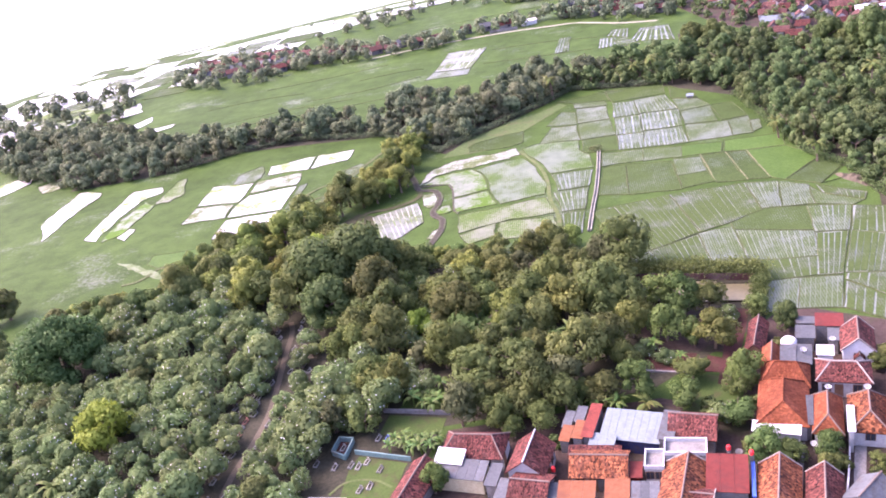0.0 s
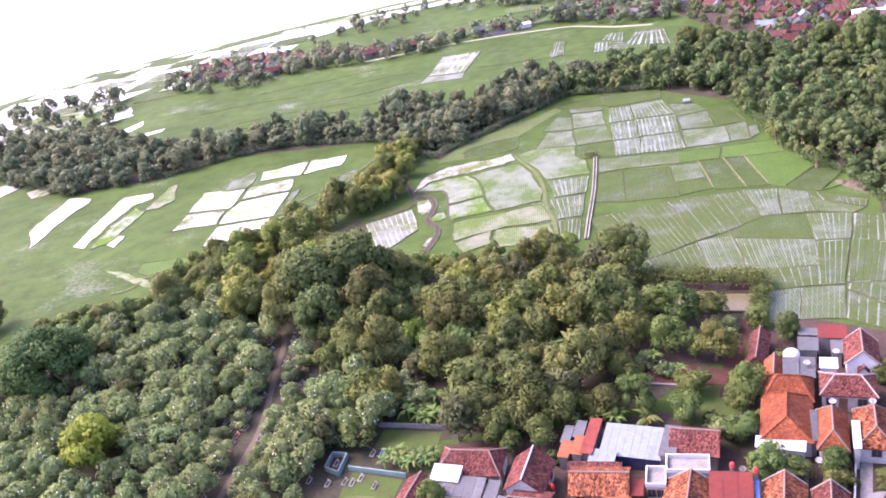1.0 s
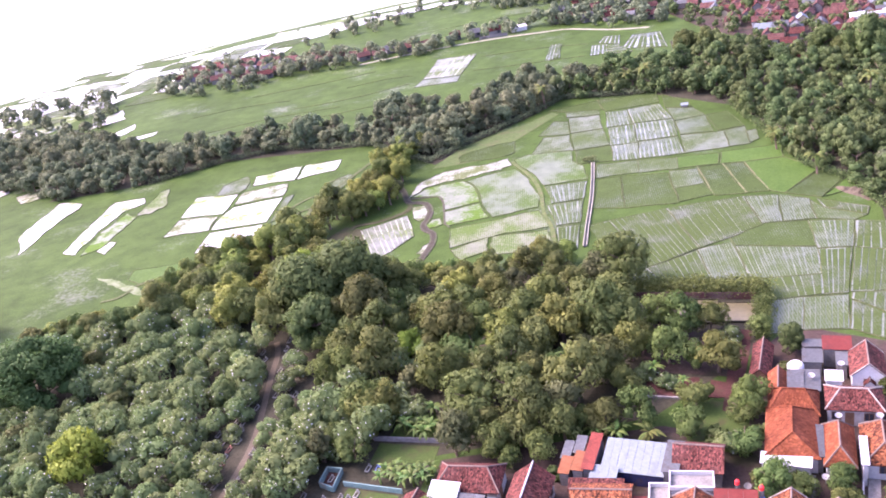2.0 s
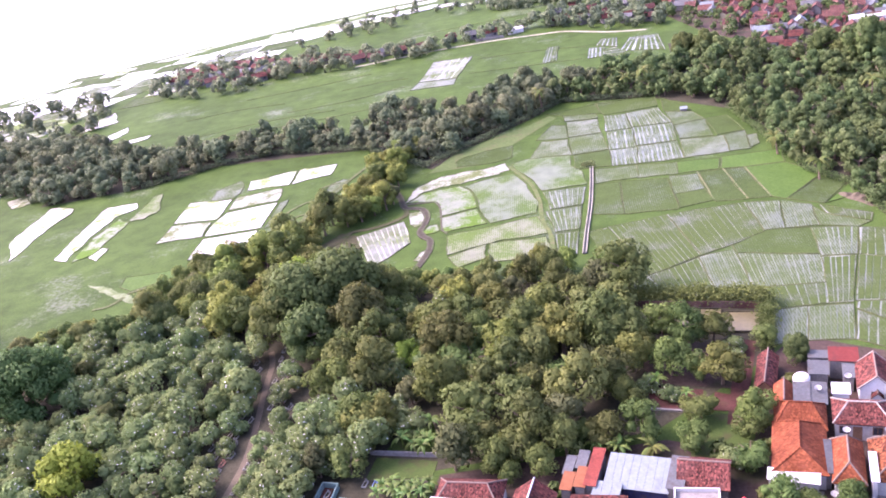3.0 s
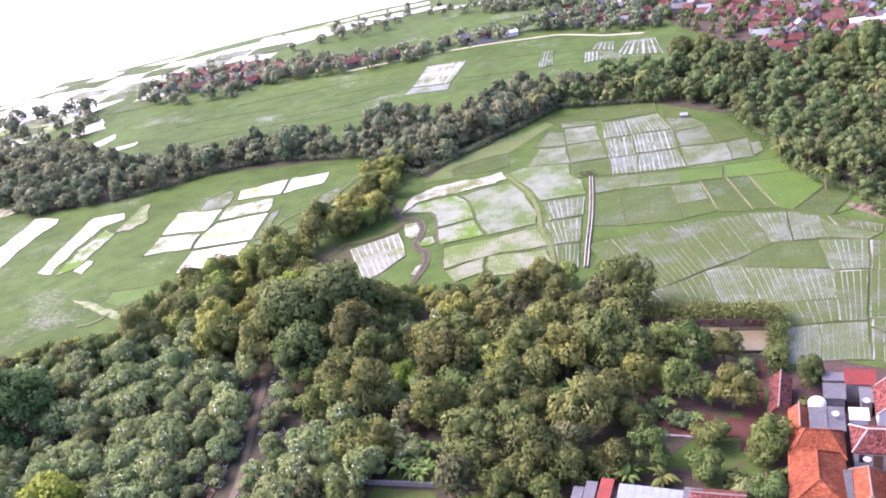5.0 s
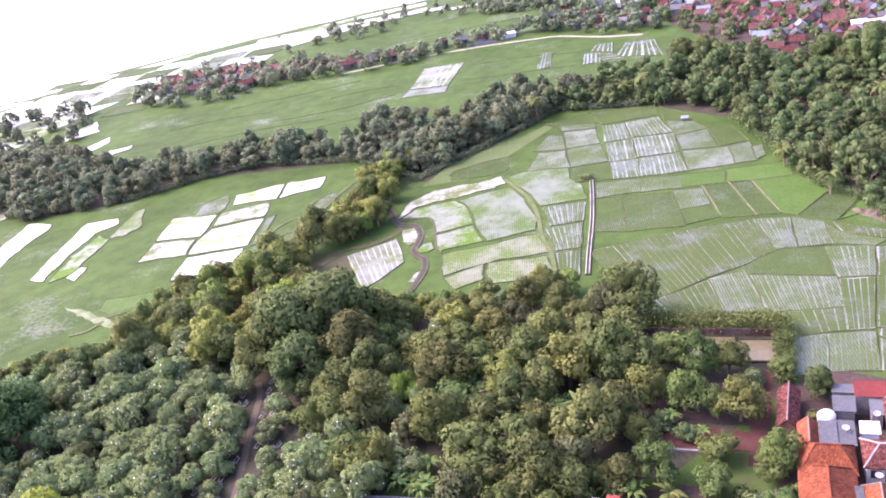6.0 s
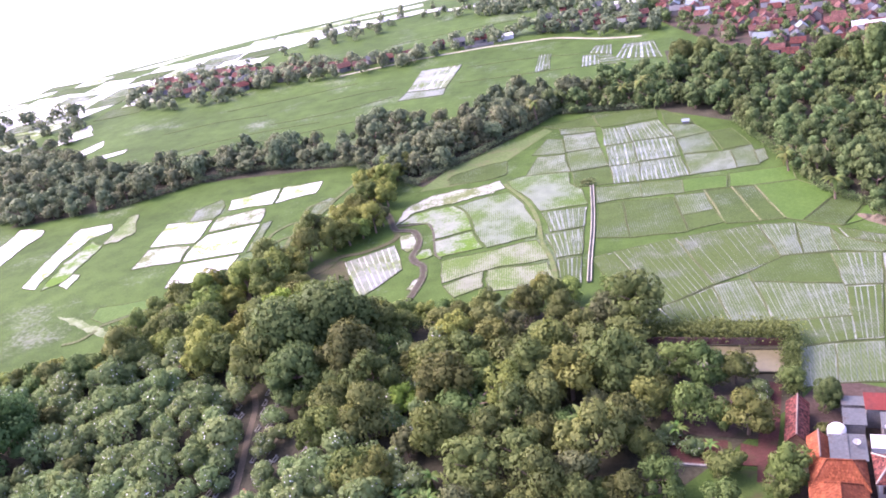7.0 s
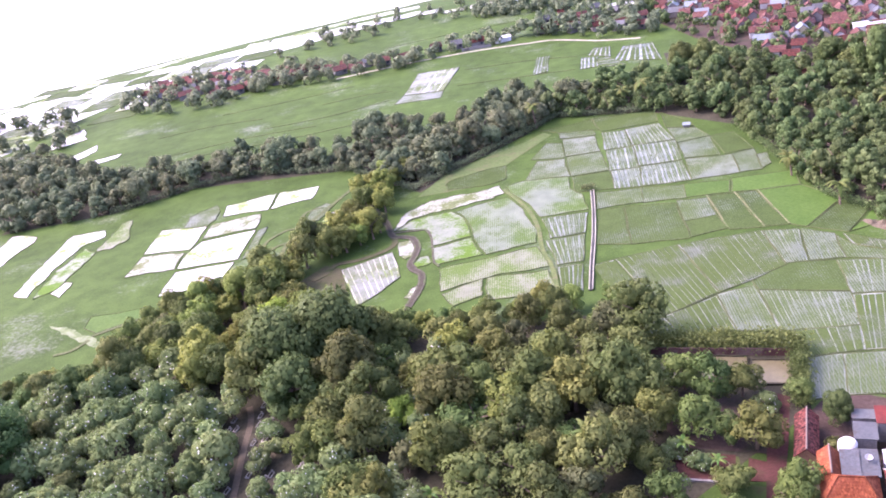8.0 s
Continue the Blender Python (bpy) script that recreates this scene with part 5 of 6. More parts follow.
for x, y, sc in ((74.0, 254, 0.9), (78, 251, 0.85), (80.6, 241, 1.25), (87, 246, 1.1), (93, 252, 1.1), (100, 246, 1.2), (46, 276, 0.8), (40, 279, 0.75)):
    plant("rain", x, y, sc, rng=rng)
for x, y in scatter(CLEARING, 2.6, rng, most=14):
    plant("shrub", x, y, rng.uniform(0.8, 1.5), rng=rng)
# light green trees along the stream
STREAM_TREES = [(-39.9, 220.2), (-42.4, 212.1), (-40.4, 204.6), (-45.1, 206.2), (-43.2, 198.4), (-45.5, 194.4), (-47.7, 191.8), (-49.8, 190.9), (-52.3, 190.1), (-53.5, 186.2), (-49.6, 184.4), (-46.6, 186.0), (-44.0, 188.6), (-41.5, 190.7), (-54.3, 181.1), (-57.0, 179.3), (-59.0, 177.3), (-60.9, 175.4), (-37.3, 223.0), (-36.0, 226.5), (-55.5, 172.6), (-64.8, 174.0), (-67.4, 172.3), (-61.6, 170.7), (-47.0, 201.8), (-41.5, 215.6), (-44.6, 209.4), (-58.4, 170.2), (-50.0, 196.0), (-47.8, 214.0), (-44.5, 219.0), (-41.6, 226.0)]
for x, y in STREAM_TREES:
    plant("mango" if x < -53 and rng.random() < 0.5 else rng.choice(("light", "light", "olive", "light")), x, y, rng.uniform(0.75, 1.1), rng=rng)
plant("dry", -52.6, 188.0, 1.5, rng=rng)
plant("dry", -40.2, 193.6, 1.0, rng=rng)
plant("lime", -28.1, 124.0, 0.75, rng=rng)
plant("lime", -53.5, 153.0, 1.15, rng=rng)


# ---- village ----
def gable_roof(root, length, width, eave, ridge, look_name, hip=0.0, over=0.35, cap="ridge", thick=0.14):
    """Two tiled slopes along x, or four with hips, with mortar caps on the ridges."""
    l, w = length / 2 + over, width / 2 + over
    drop = (ridge - eave) / (width / 2) * over
    e, h = eave - drop, hip
    a, b = (-l + h, 0, ridge), (l - h, 0, ridge)
    front = [(-l, -w, e), (l, -w, e), b, a]
    back = [(l, w, e), (-l, w, e), a, b]
    roof = part("roof", slab(front, thick), look_name, root)
    part("roof", slab(back, thick), look_name, root)
    if h > 0:
        part("roof", slab([(l, -w, e), (l, w, e), b], thick), look_name, root)
        part("roof", slab([(-l, w, e), (-l, -w, e), a], thick), look_name, root)
        for p, q in ((a, (-l, -w, e)), (a, (-l, w, e)), (b, (l, -w, e)), (b, (l, w, e))):
            part("hip_cap", tube([(p[0], p[1], p[2] + 0.02), (q[0], q[1], q[2] + 0.02)], [0.1, 0.1], 6), cap, root)
    part("ridge_cap", tube([(a[0] - 0.05, 0, ridge + 0.03), (b[0] + 0.05, 0, ridge + 0.03)], [0.11, 0.11], 6), cap, root, "pale mortar ridge")
    return roof


def walls(root, length, width, eave, ridge, look_name, gables=True):
    bm = bmesh.new()
    l, w = length / 2, width / 2
    v = {}
    for sx in (-1, 1):
        ring = [(sx * l, -w, 0), (sx * l, w, 0), (sx * l, w, eave)] + ([(sx * l, 0, ridge - 0.12)] if gables else []) + [(sx * l, -w, eave)]
        v[sx] = [bm.verts.new(p) for p in ring]
        bm.faces.new(v[sx] if sx > 0 else v[sx][::-1])
    n = len(v[1])
    for k in range(n):
        bm.faces.new((v[-1][k], v[-1][(k + 1) % n], v[1][(k + 1) % n], v[1][k]))
    bmesh.ops.recalc_face_normals(bm, faces=bm.faces)
    part("wall", bm, look_name, root)


def opening(root, kind, x, y, z, width, height, axis):
    """A framed window or a door set 3 cm proud of its wall; axis: the way it faces, 'x' or 'y', with a sign."""
    s = 1 if axis[0] == "+" else -1
    holder = new("window" if kind == "window" else "door")
    holder.parent = root
    holder.location = (x, y, z)
    holder.rotation_euler = (0, 0, {"+y": math.pi, "-y": 0, "+x": math.pi / 2, "-x": -math.pi / 2}[axis])
    bm = bmesh.new()
    for x0, x1, z0, z1 in ((-width / 2 - 0.08, width / 2 + 0.08, height, height + 0.08), (-width / 2 - 0.08, -width / 2, 0, height), (width / 2, width / 2 + 0.08, 0, height), (-0.03, 0.03, 0, height)):
        add_box(bm, x0, x1, -0.07, 0.02, z0, z1)
    part("frame", bm, "wood", holder)
    part("pane" if kind == "window" else "leaf", box(-width / 2, width / 2, -0.03, 0.02, 0, height), "dark_glass" if kind == "window" else "wood", holder)


def house(x, y, turn, length, width, eave, ridge, roof, wall="white_wall", hip=0.0, label="", name="house", cap="ridge", windows=True, over=0.35, verge=""):
    eave, ridge = eave * 0.9, ridge * 0.88
    root = thing(name, pose(x, y - 0.2, 0.03, 0, 0, turn), label, "house", "village houses")
    walls(root, length, width, eave, ridge, wall, hip == 0)
    gable_roof(root, length, width, eave, ridge, roof, hip, over, cap)
    if verge:
        drop = (ridge - eave) / (width / 2) * over
        for sx in (-1, 1):
            for sy in (-1, 1):
                x_end = sx * (length / 2 + over)
                part("verge_board", tube([(x_end, sy * (width / 2 + over), eave - drop + 0.04), (x_end, 0, ridge + 0.05)], [0.08, 0.08], 4), verge, root, "pale plastered verge")
    if windows:
        opening(root, "door", -length * 0.1, -width / 2, 0.02, 0.9, 2.0, "-y")
        for u in (-0.34, 0.26):
            opening(root, "window", length * u, -width / 2, 0.95, 1.0, 1.1, "-y")
        opening(root, "window", -length / 2, 0, 0.95, 1.0, 1.1, "-x")
        opening(root, "door", length / 2, -width * 0.15, 0.02, 0.9, 2.0, "+x")
    return root


def lean_to(x, y, turn, length, width, front, back, roof, wall="grey_wall", label="", name="shed", ribs=0, over=0.2):
    """A box with one slope, low at its front (-y)."""
    front, back = front * 0.9, back * 0.9
    root = thing(name, pose(x, y - 0.2, 0.03, 0, 0, turn), label, "shed", "village sheds")
    l, w = length / 2, width / 2
    bm = bmesh.new()
    p = [bm.verts.new(c) for c in ((-l, -w, 0), (l, -w, 0), (l, w, 0), (-l, w, 0), (-l, -w, front - 0.1), (l, -w, front - 0.1), (l, w, back - 0.1), (-l, w, back - 0.1))]
    for f in ((3, 2, 1, 0), (4, 5, 6, 7), (0, 1, 5, 4), (1, 2, 6, 5), (2, 3, 7, 6), (3, 0, 4, 7)):
        bm.faces.new([p[k] for k in f])
    part("wall", bm, wall, root)
    s = (back - front) / width
    n = max(1, ribs)
    for k in range(n):
        x0, x1 = -l - over + (length + 2 * over) * k / n, -l - over + (length + 2 * over) * (k + 1) / n - (0.03 if ribs else 0)
        lift = 0.016 * (k % 2)
        part("roof_sheet" if ribs else "roof", slab([(x0, -w - over, front - s * over + lift), (x1, -w - over, front - s * over + lift), (x1, w + over, back + s * over + lift), (x0, w + over, back + s * over + lift)], 0.06), roof, root)
    return root


def terrace(x, y, turn, length, width, height, label):
    """A white flat-roofed block with a parapet round its roof."""
    root = thing("terrace_house", pose(x, y, 0.03, 0, 0, turn), label, "house", "village houses")
    l, w = length / 2, width / 2
    part("wall", box(-l, l, -w, w, 0, height), "white_wall", root)
    part("roof_slab", box(-l - 0.1, l + 0.1, -w - 0.1, w + 0.1, height, height + 0.12), "concrete", root)
    for x0, x1, y0, y1 in ((-l - 0.1, l + 0.1, -w - 0.1, -w + 0.05), (-l - 0.1, l + 0.1, w - 0.05, w + 0.1), (-l - 0.1, -l + 0.05, -w + 0.05, w - 0.05), (l - 0.05, l + 0.1, -w + 0.05, w - 0.05)):
        part("parapet", box(x0, x1, y0, y1, height + 0.12, height + 0.7), "white_wall", root)
    for u in (-0.25, 0.25):
        opening(root, "window", length * u, -w, height * 0.45, 0.9, 1.1, "-y")
    opening(root, "window", -l, 0, height * 0.45, 0.9, 1.1, "-x")
    return root


T = -14
house(12.3, 91.6, T, 5.4, 4.8, 3.0, 4.9, "brown_tile", "grey_wall", label="long low house with old brown clay tiles")
lean_to(4.7, 92.6, -17, 7.5, 5.0, 2.4, 3.2, "tin", "dark_blue", "workshop under a large white tin roof", "workshop", 8)
lean_to(0.5, 89.9, -17, 3.0, 2.8, 2.4, 2.8, "tin", "dark_blue", "white tin lean-to beside the workshop", "shed", 3)
lean_to(9.2, 91.5, -17, 1.7, 5.2, 3.2, 3.5, "grey_tin", "grey_wall", "narrow shed with a grey sheet roof")
lean_to(-0.5, 93.9, -17, 1.2, 6.0, 3.0, 3.6, "rust", "grey_wall", "narrow shed with a rusty red sheet roof")
lean_to(-2.2, 92.6, -17, 1.2, 3.0, 2.8, 3.1, "orange_sheet", "grey_wall", "narrow shed with an orange sheet roof")
lean_to(-1.9, 95.6, -17, 1.0, 2.6, 2.9, 3.3, "grey_tin", "grey_wall", "narrow shed with a pale grey sheet roof")
lean_to(-4.0, 92.4, -17, 1.1, 2.6, 2.5, 2.8, "orange_sheet", "grey_wall", "narrow lean-to with a faded orange roof")
lean_to(-3.6, 95.2, -17, 0.9, 2.8, 2.6, 2.9, "grey_tin", "grey_wall", "narrow lean-to with a rusty grey roof")
terrace(10.6, 86.0, T + 6, 4.9, 2.6, 3.3, "white two-storey house with a stained roof terrace")
terrace(6.7, 85.0, T + 6, 2.2, 3.0, 2.6, "white annex with a small roof balcony")
house(9.6, 79.6, T + 90, 8.6, 5.4, 3.2, 5.3, "mixed_tile", "white_wall", label="house with mottled orange tiles and a pale ridge", verge="pale_mortar")
house(10.9, 77.6, T, 2.6, 5.4, 3.2, 4.7, "brown_tile", "white_wall", label="side wing with darker mottled tiles", windows=False, verge="pale_mortar")
house(8.6, 75.6, T + 90, 4.2, 3.0, 3.0, 4.7, "mixed_tile", "white_wall", label="front wing with mottled orange tiles", verge="pale_mortar")
lean_to(14.6, 81.0, T + 4, 4.4, 5.2, 3.7, 4.6, "red_sheet", "grey_wall", "large shed under a plain dull red sheet roof", "shed", 3)
lean_to(17.4, 80.4, T + 4, 0.32, 5.6, 3.4, 3.6, "blue", "blue", "narrow blue painted covered passage roof", over=0.06)
house(19.9, 78.9, T + 90, 7.4, 4.2, 3.2, 5.2, "mixed_tile", "white_wall", label="gabled house with bright mottled orange tiles", verge="pale_mortar")
house(24.5, 77.6, T + 90, 6.4, 3.4, 3.1, 4.9, "brown_tile", "white_wall", label="narrow gabled house with red-brown tiles", verge="pale_mortar")
house(29.0, 77.0, T + 60, 4.2, 3.6, 3.2, 4.8, "grey_tin", "grey_wall", label="house with a weathered grey sheet roof")
house(24.0, 94.6, T + 90, 8.6, 5.6, 3.0, 5.2, "orange_tile", "white_wall", 2.2, "large house with a hipped bright orange tile roof", cap="orange_tile")
house(25.7, 100.6, T, 5.6, 4.6, 3.0, 5.2, "orange_tile", "white_wall", 1.8, "rear wing with a hipped orange tile roof", cap="orange_tile")
house(24.9, 105.0, T + 90, 4.2, 2.0, 2.9, 4.0, "orange_tile", "white_wall", label="low rear wing with faded orange tiles", windows=False)
lean_to(26.9, 104.2, T, 1.7, 4.4, 3.0, 3.5, "grey_tin", "grey_wall", "rear lean-to with a blue-grey roof")
lean_to(28.8, 104.4, T, 2.2, 4.0, 3.0, 3.3, "grey_tin", "grey_wall", "flat grey roofed outbuilding")
lean_to(22.1, 89.9, T - 3, 5.4, 1.2, 2.5, 2.9, "sheet_white", "white_wall", "white awning along the front of the orange house", "awning_porch")
lean_to(26.5, 92.5, T, 0.9, 5.4, 2.9, 3.1, "grey_tin", "grey_wall", "narrow covered alley with grey sheets")
house(28.6, 91.6, T + 90, 7.0, 3.0, 3.0, 4.9, "orange_tile", "white_wall", 1.5, "house with a hipped orange roof", cap="ridge")
lean_to(30.65, 89.2, T, 0.5, 4.4, 3.7, 4.0, "sheet_white", "white_wall", "narrow white sheet roof between two tiled houses")
house(33.3, 91.0, T + 90, 6.6, 4.0, 3.0, 5.2, "mixed_tile", "white_wall", 1.6, "house with a worn orange hipped roof", cap="ridge")
house(38.0, 90.4, T + 90, 6.4, 4.0, 3.0, 5.2, "brown_tile", "white_wall", label="gabled house with worn red-brown tiles")
house(32.9, 99.9, T, 6.2, 4.5, 3.2, 4.8, "brown_tile", "white_wall", 1.9, "house with a dark brown hipped roof and white ridge lines", cap="pale_mortar")
house(36.7, 106.7, T + 90, 5.0, 3.8, 3.3, 5.4, "brown_tile", "bright_wall", label="white gabled house with a red tile roof", verge="pale_mortar", cap="ridge")
house(36.15, 103.95, T + 90, 0.6, 1.1, 2.1, 2.75, "brown_tile", "bright_wall", label="small white gabled porch under red tiles", name="porch", windows=False, over=0.2)
lean_to(32.0, 105.0, T, 1.9, 1.5, 2.8, 3.2, "sheet_white", "bright_wall", "small house with a white sheet roof")
lean_to(34.4, 111.8, T, 3.4, 2.8, 3.4, 3.6, "red_sheet", "grey_wall", "shed with a dull red roof")
lean_to(31.7, 113.3, T, 2.6, 1.2, 2.7, 2.9, "grey_tin", "grey_wall", "shed with a grey sheet roof")
lean_to(30.7, 110.2, T, 2.3, 2.5, 2.7, 3.0, "grey_tin", "grey_wall", "low shed with patched grey sheets")
lean_to(34.2, 109.0, T, 1.2, 3.0, 2.8, 3.1, "grey_tin", "grey_wall", "shed with a pale corrugated roof")
house(24.2, 111.3, 73, 7.4, 2.2, 2.3, 3.5, "brown_tile", "wood", label="narrow barn with old brown tiles and wooden gable", windows=False)
house(-16.2, 91.4, T + 5, 8.0, 4.8, 3.0, 4.9, "brown_tile", "white_wall", 1.8, "house with a hipped red-brown roof and pale ridges")
lean_to(-19.2, 88.6, T, 3.5, 2.0, 3.4, 4.0, "sheet_white", "white_wall", "white awning in front of the hipped house", "awning_porch")
lean_to(-17.4, 86.6, T, 6.0, 2.8, 2.7, 3.3, "grey_tin", "cream_wall", "extension with patched grey sheet roof and cream wall", "shed", 5)
lean_to(-13.4, 85.4, T, 1.3, 3.4, 2.5, 2.9, "grey_tin", "grey_wall", "grey lean-to beside the extension")
house(-8.6, 87.7, T + 90, 5.6, 4.6, 3.2, 5.3, "brown_tile", "white_wall", label="gabled house with red-brown tiles and a thick white ridge", cap="sheet_white")
house(-8.6, 82.2, T, 4.4, 5.2, 2.9, 4.4, "brown_tile", "grey_wall", label="low house with dark brown tiles")
lean_to(-12.0, 81.6, T, 1.7, 4.6, 2.8, 3.1, "grey_tin", "grey_wall", "outhouse with a flat grey roof")
lean_to(-6.0, 80.8, T, 0.9, 3.6, 2.8, 3.0, "grey_tin", "grey_wall", "alley roof of grey sheets")
house(0.0, 85.8, T + 6, 6.6, 4.6, 2.9, 4.4, "mixed_tile", "grey_wall", label="house with lichen-stained orange-brown tiles")
lean_to(-0.5, 88.2, T + 6, 6.4, 1.6, 2.5, 2.9, "brown_tile", "grey_wall", "rear lean-to with brown tiles")
lean_to(4.3, 84.2, T + 6, 1.2, 2.2, 2.6, 2.9, "red_sheet", "red_sheet", "small outhouse with red painted walls")
lean_to(-3.0, 80.6, T + 8, 4.2, 3.2, 3.0, 3.4, "orange_sheet", "grey_wall", "shed with a plain orange sheet roof", "shed", 3)
lean_to(1.8, 80.4, T + 8, 2.6, 3.2, 3.0, 3.4, "orange_sheet", "grey_wall", "shed with a pale orange roof")
lean_to(5.0, 79.8, T + 8, 3.0, 3.2, 2.8, 3.2, "grey_tin", "grey_wall", "shed with overlapping grey sheets", "shed", 3)
house(-24.0, 84.4, 72, 9.0, 3.6, 2.6, 4.0, "brown_tile", "grey_wall", label="long narrow roof of dark red tiles", windows=False)
lean_to(-35.0, 81.0, T + 8, 5.0, 3.2, 3.0, 3.3, "sheet_white", "white_wall", "shed with a white sheet roof")
# more of the village below and behind
for x, y, l, w, look_name in ((-20, 72, 8, 6, "brown_tile"), (-6, 70, 8, 6, "orange_tile"), (6, 68, 7, 6, "brown_tile"), (20, 66, 8, 6, "mixed_tile"), (33, 70, 8, 6, "brown_tile"), (42, 84, 7, 6, "mixed_tile"), (44, 95, 6, 5, "brown_tile")):
    house(x, y, T, l, w, 3.1, 5.2, look_name, "white_wall", label="village house with a clay tile roof")


def dish(x, y, z, turn, size=0.85, grey=False):
    root = thing("satellite_dish", pose(x, y, z, 0, 0, turn), "round grey mesh satellite dish" if grey else "round white satellite dish on a short post", "satellite dish", "satellite dishes")
    bm = bmesh.new()
    rings = [[bm.verts.new((0, 0, 0))]]
    for k in range(1, 5):
        r = size * k / 4
        rings.append([bm.verts.new((r * math.cos(2 * math.pi * j / 16), r * math.sin(2 * math.pi * j / 16), 0.28 * (r / size) ** 2 * size)) for j in range(16)])
    for j in range(16):
        bm.faces.new((rings[0][0], rings[1][j], rings[1][(j + 1) % 16]))
        for lo, hi in zip(rings[1:], rings[2:]):
            bm.faces.new((lo[j], hi[j], hi[(j + 1) % 16], lo[(j + 1) % 16]))
    bmesh.ops.solidify(bm, geom=bm.faces[:], thickness=0.03)
    bmesh.ops.transform(bm, matrix=pose(0, 0, 0.95, 12, 0, 0), verts=bm.verts)
    part("reflector", bm, "concrete" if grey else "white_plastic", root)
    part("post", tube([(0, 0, -0.6), (0, 0, 0.95)], [0.06, 0.05], 6), "grey_wall", root)
    part("feed_arm", tube([(0, -0.05, 0.95), (0, -0.55 * size, 0.95 + 0.8 * size)], [0.03, 0.03], 5), "grey_wall", root)


def tank(x, y, z, radius, height, look_name, label):
    root = thing("water_tank", pose(x, y, z), label, "water tank", "roof water tanks")
    part("tank", tube([(0, 0, 0), (0, 0, height * 0.08), (0, 0, height * 0.7), (0, 0, height * 0.9), (0, 0, height)], [radius * 0.92, radius, radius, radius * 0.75, radius * 0.25], 16), look_name, root)
    part("lid", tube([(0, 0, height - 0.02), (0, 0, height + 0.08)], [radius * 0.3, radius * 0.26], 10), look_name, root)
    bm = bmesh.new()
    for a in range(4):
        px, py = radius * 0.7 * math.cos(a * math.pi / 2), radius * 0.7 * math.sin(a * math.pi / 2)
        add_box(bm, px - 0.06, px + 0.06, py - 0.06, py + 0.06, -1.4, 0)
    part("stand", bm, "grey_wall", root)


for x, y, z, grey in ((29.0, 104.3, 2.9, False), (33.4, 106.5, 2.7, False), (26.0, 87.6, 0.6, False), (30.1, 96.6, 2.1, False), (34.7, 95.9, 2.1, False), (16.8, 85.6, 2.0, True)):
    dish(x, y, z - 0.4, -24 + x % 3 * 9, 0.45, grey)
tank(15.4, 84.2, 4.3, 0.28, 0.62, "red_plastic", "small red plastic water tank on a stand")
tank(17.8, 83.0, 4.3, 0.28, 0.62, "red_plastic", "small red plastic water tank on a stand")
tank(-5.9, 86.0, 1.5, 0.3, 0.75, "red_plastic", "small red plastic water tank on a stand")
# tank shape standing in for a white tarp beside the sheds
tank(28.0, 108.1, 1.4, 1.1, 1.7, "white_plastic", "large rounded white tarp beside the sheds, built with a tank's shape")


# ---- distant woods, hamlets and the town ----
def far_wood(name, poly, gap, height, material, label, seed, avoid=()):
    """Distant trees too many to count, as one mesh of leaf clumps."""
    r = np.random.default_rng(seed)
    verts, faces, normals = [], [], []
    for x, y in scatter(poly, gap, random.Random(seed), avoid, 30, 900):
        h = height * r.uniform(0.65, 1.2)
        base = land(x, y)
        for _ in range(5):
            c = np.array((x, y, base)) + np.array((r.normal() * h * 0.22, r.normal() * h * 0.22, h * r.uniform(0.16, 0.72)))
            lr = h * r.uniform(0.22, 0.34)
            u = r.normal(size=(34, 3))
            u[:, 2] += 0.4
            u /= np.linalg.norm(u, axis=1)[:, None]
            pos = c + u * lr
            nrm = u + r.normal(size=(34, 3)) * 0.5
            nrm /= np.linalg.norm(nrm, axis=1)[:, None]
            a = np.cross(nrm, r.normal(size=(34, 3)))
            a /= np.linalg.norm(a, axis=1)[:, None]
            b = np.cross(nrm, a)
            s = h * 0.115 * r.uniform(0.7, 1.3, (34, 1))
            quad = np.stack([pos - a * s - nrm * s * 0.2, pos - b * s * 0.7, pos + a * s - nrm * s * 0.2, pos + b * s * 0.7], 1)
            k0 = len(verts)
            verts.extend(quad.reshape(-1, 3).tolist())
            soft = u + nrm * 0.4
            normals.extend(np.repeat(soft / np.linalg.norm(soft, axis=1)[:, None], 4, axis=0).tolist())
            for k in range(34):
                i = k0 + 4 * k
                faces += [(i, i + 1, i + 3), (i + 1, i + 2, i + 3)]
    me = bpy.data.meshes.new(name)
    me.from_pydata(verts, [], faces)
    me.normals_split_custom_set_from_vertices(normals)
    me.materials.append(M[material])
    return tagged(new(name, me), label, "trees", kind="stuff")


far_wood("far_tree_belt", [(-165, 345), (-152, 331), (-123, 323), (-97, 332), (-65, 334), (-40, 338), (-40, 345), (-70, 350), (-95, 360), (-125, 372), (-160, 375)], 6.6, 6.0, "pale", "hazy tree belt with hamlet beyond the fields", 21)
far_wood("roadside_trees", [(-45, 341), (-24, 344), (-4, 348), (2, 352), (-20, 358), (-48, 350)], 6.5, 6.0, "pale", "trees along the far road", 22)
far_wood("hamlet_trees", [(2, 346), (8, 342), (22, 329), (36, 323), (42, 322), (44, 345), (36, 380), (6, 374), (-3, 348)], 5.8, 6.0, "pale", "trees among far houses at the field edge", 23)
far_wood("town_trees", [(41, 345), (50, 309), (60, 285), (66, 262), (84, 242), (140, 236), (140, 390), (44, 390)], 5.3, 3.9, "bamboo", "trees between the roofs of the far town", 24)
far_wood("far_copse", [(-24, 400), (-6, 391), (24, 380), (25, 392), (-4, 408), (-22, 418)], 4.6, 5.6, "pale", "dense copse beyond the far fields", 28)
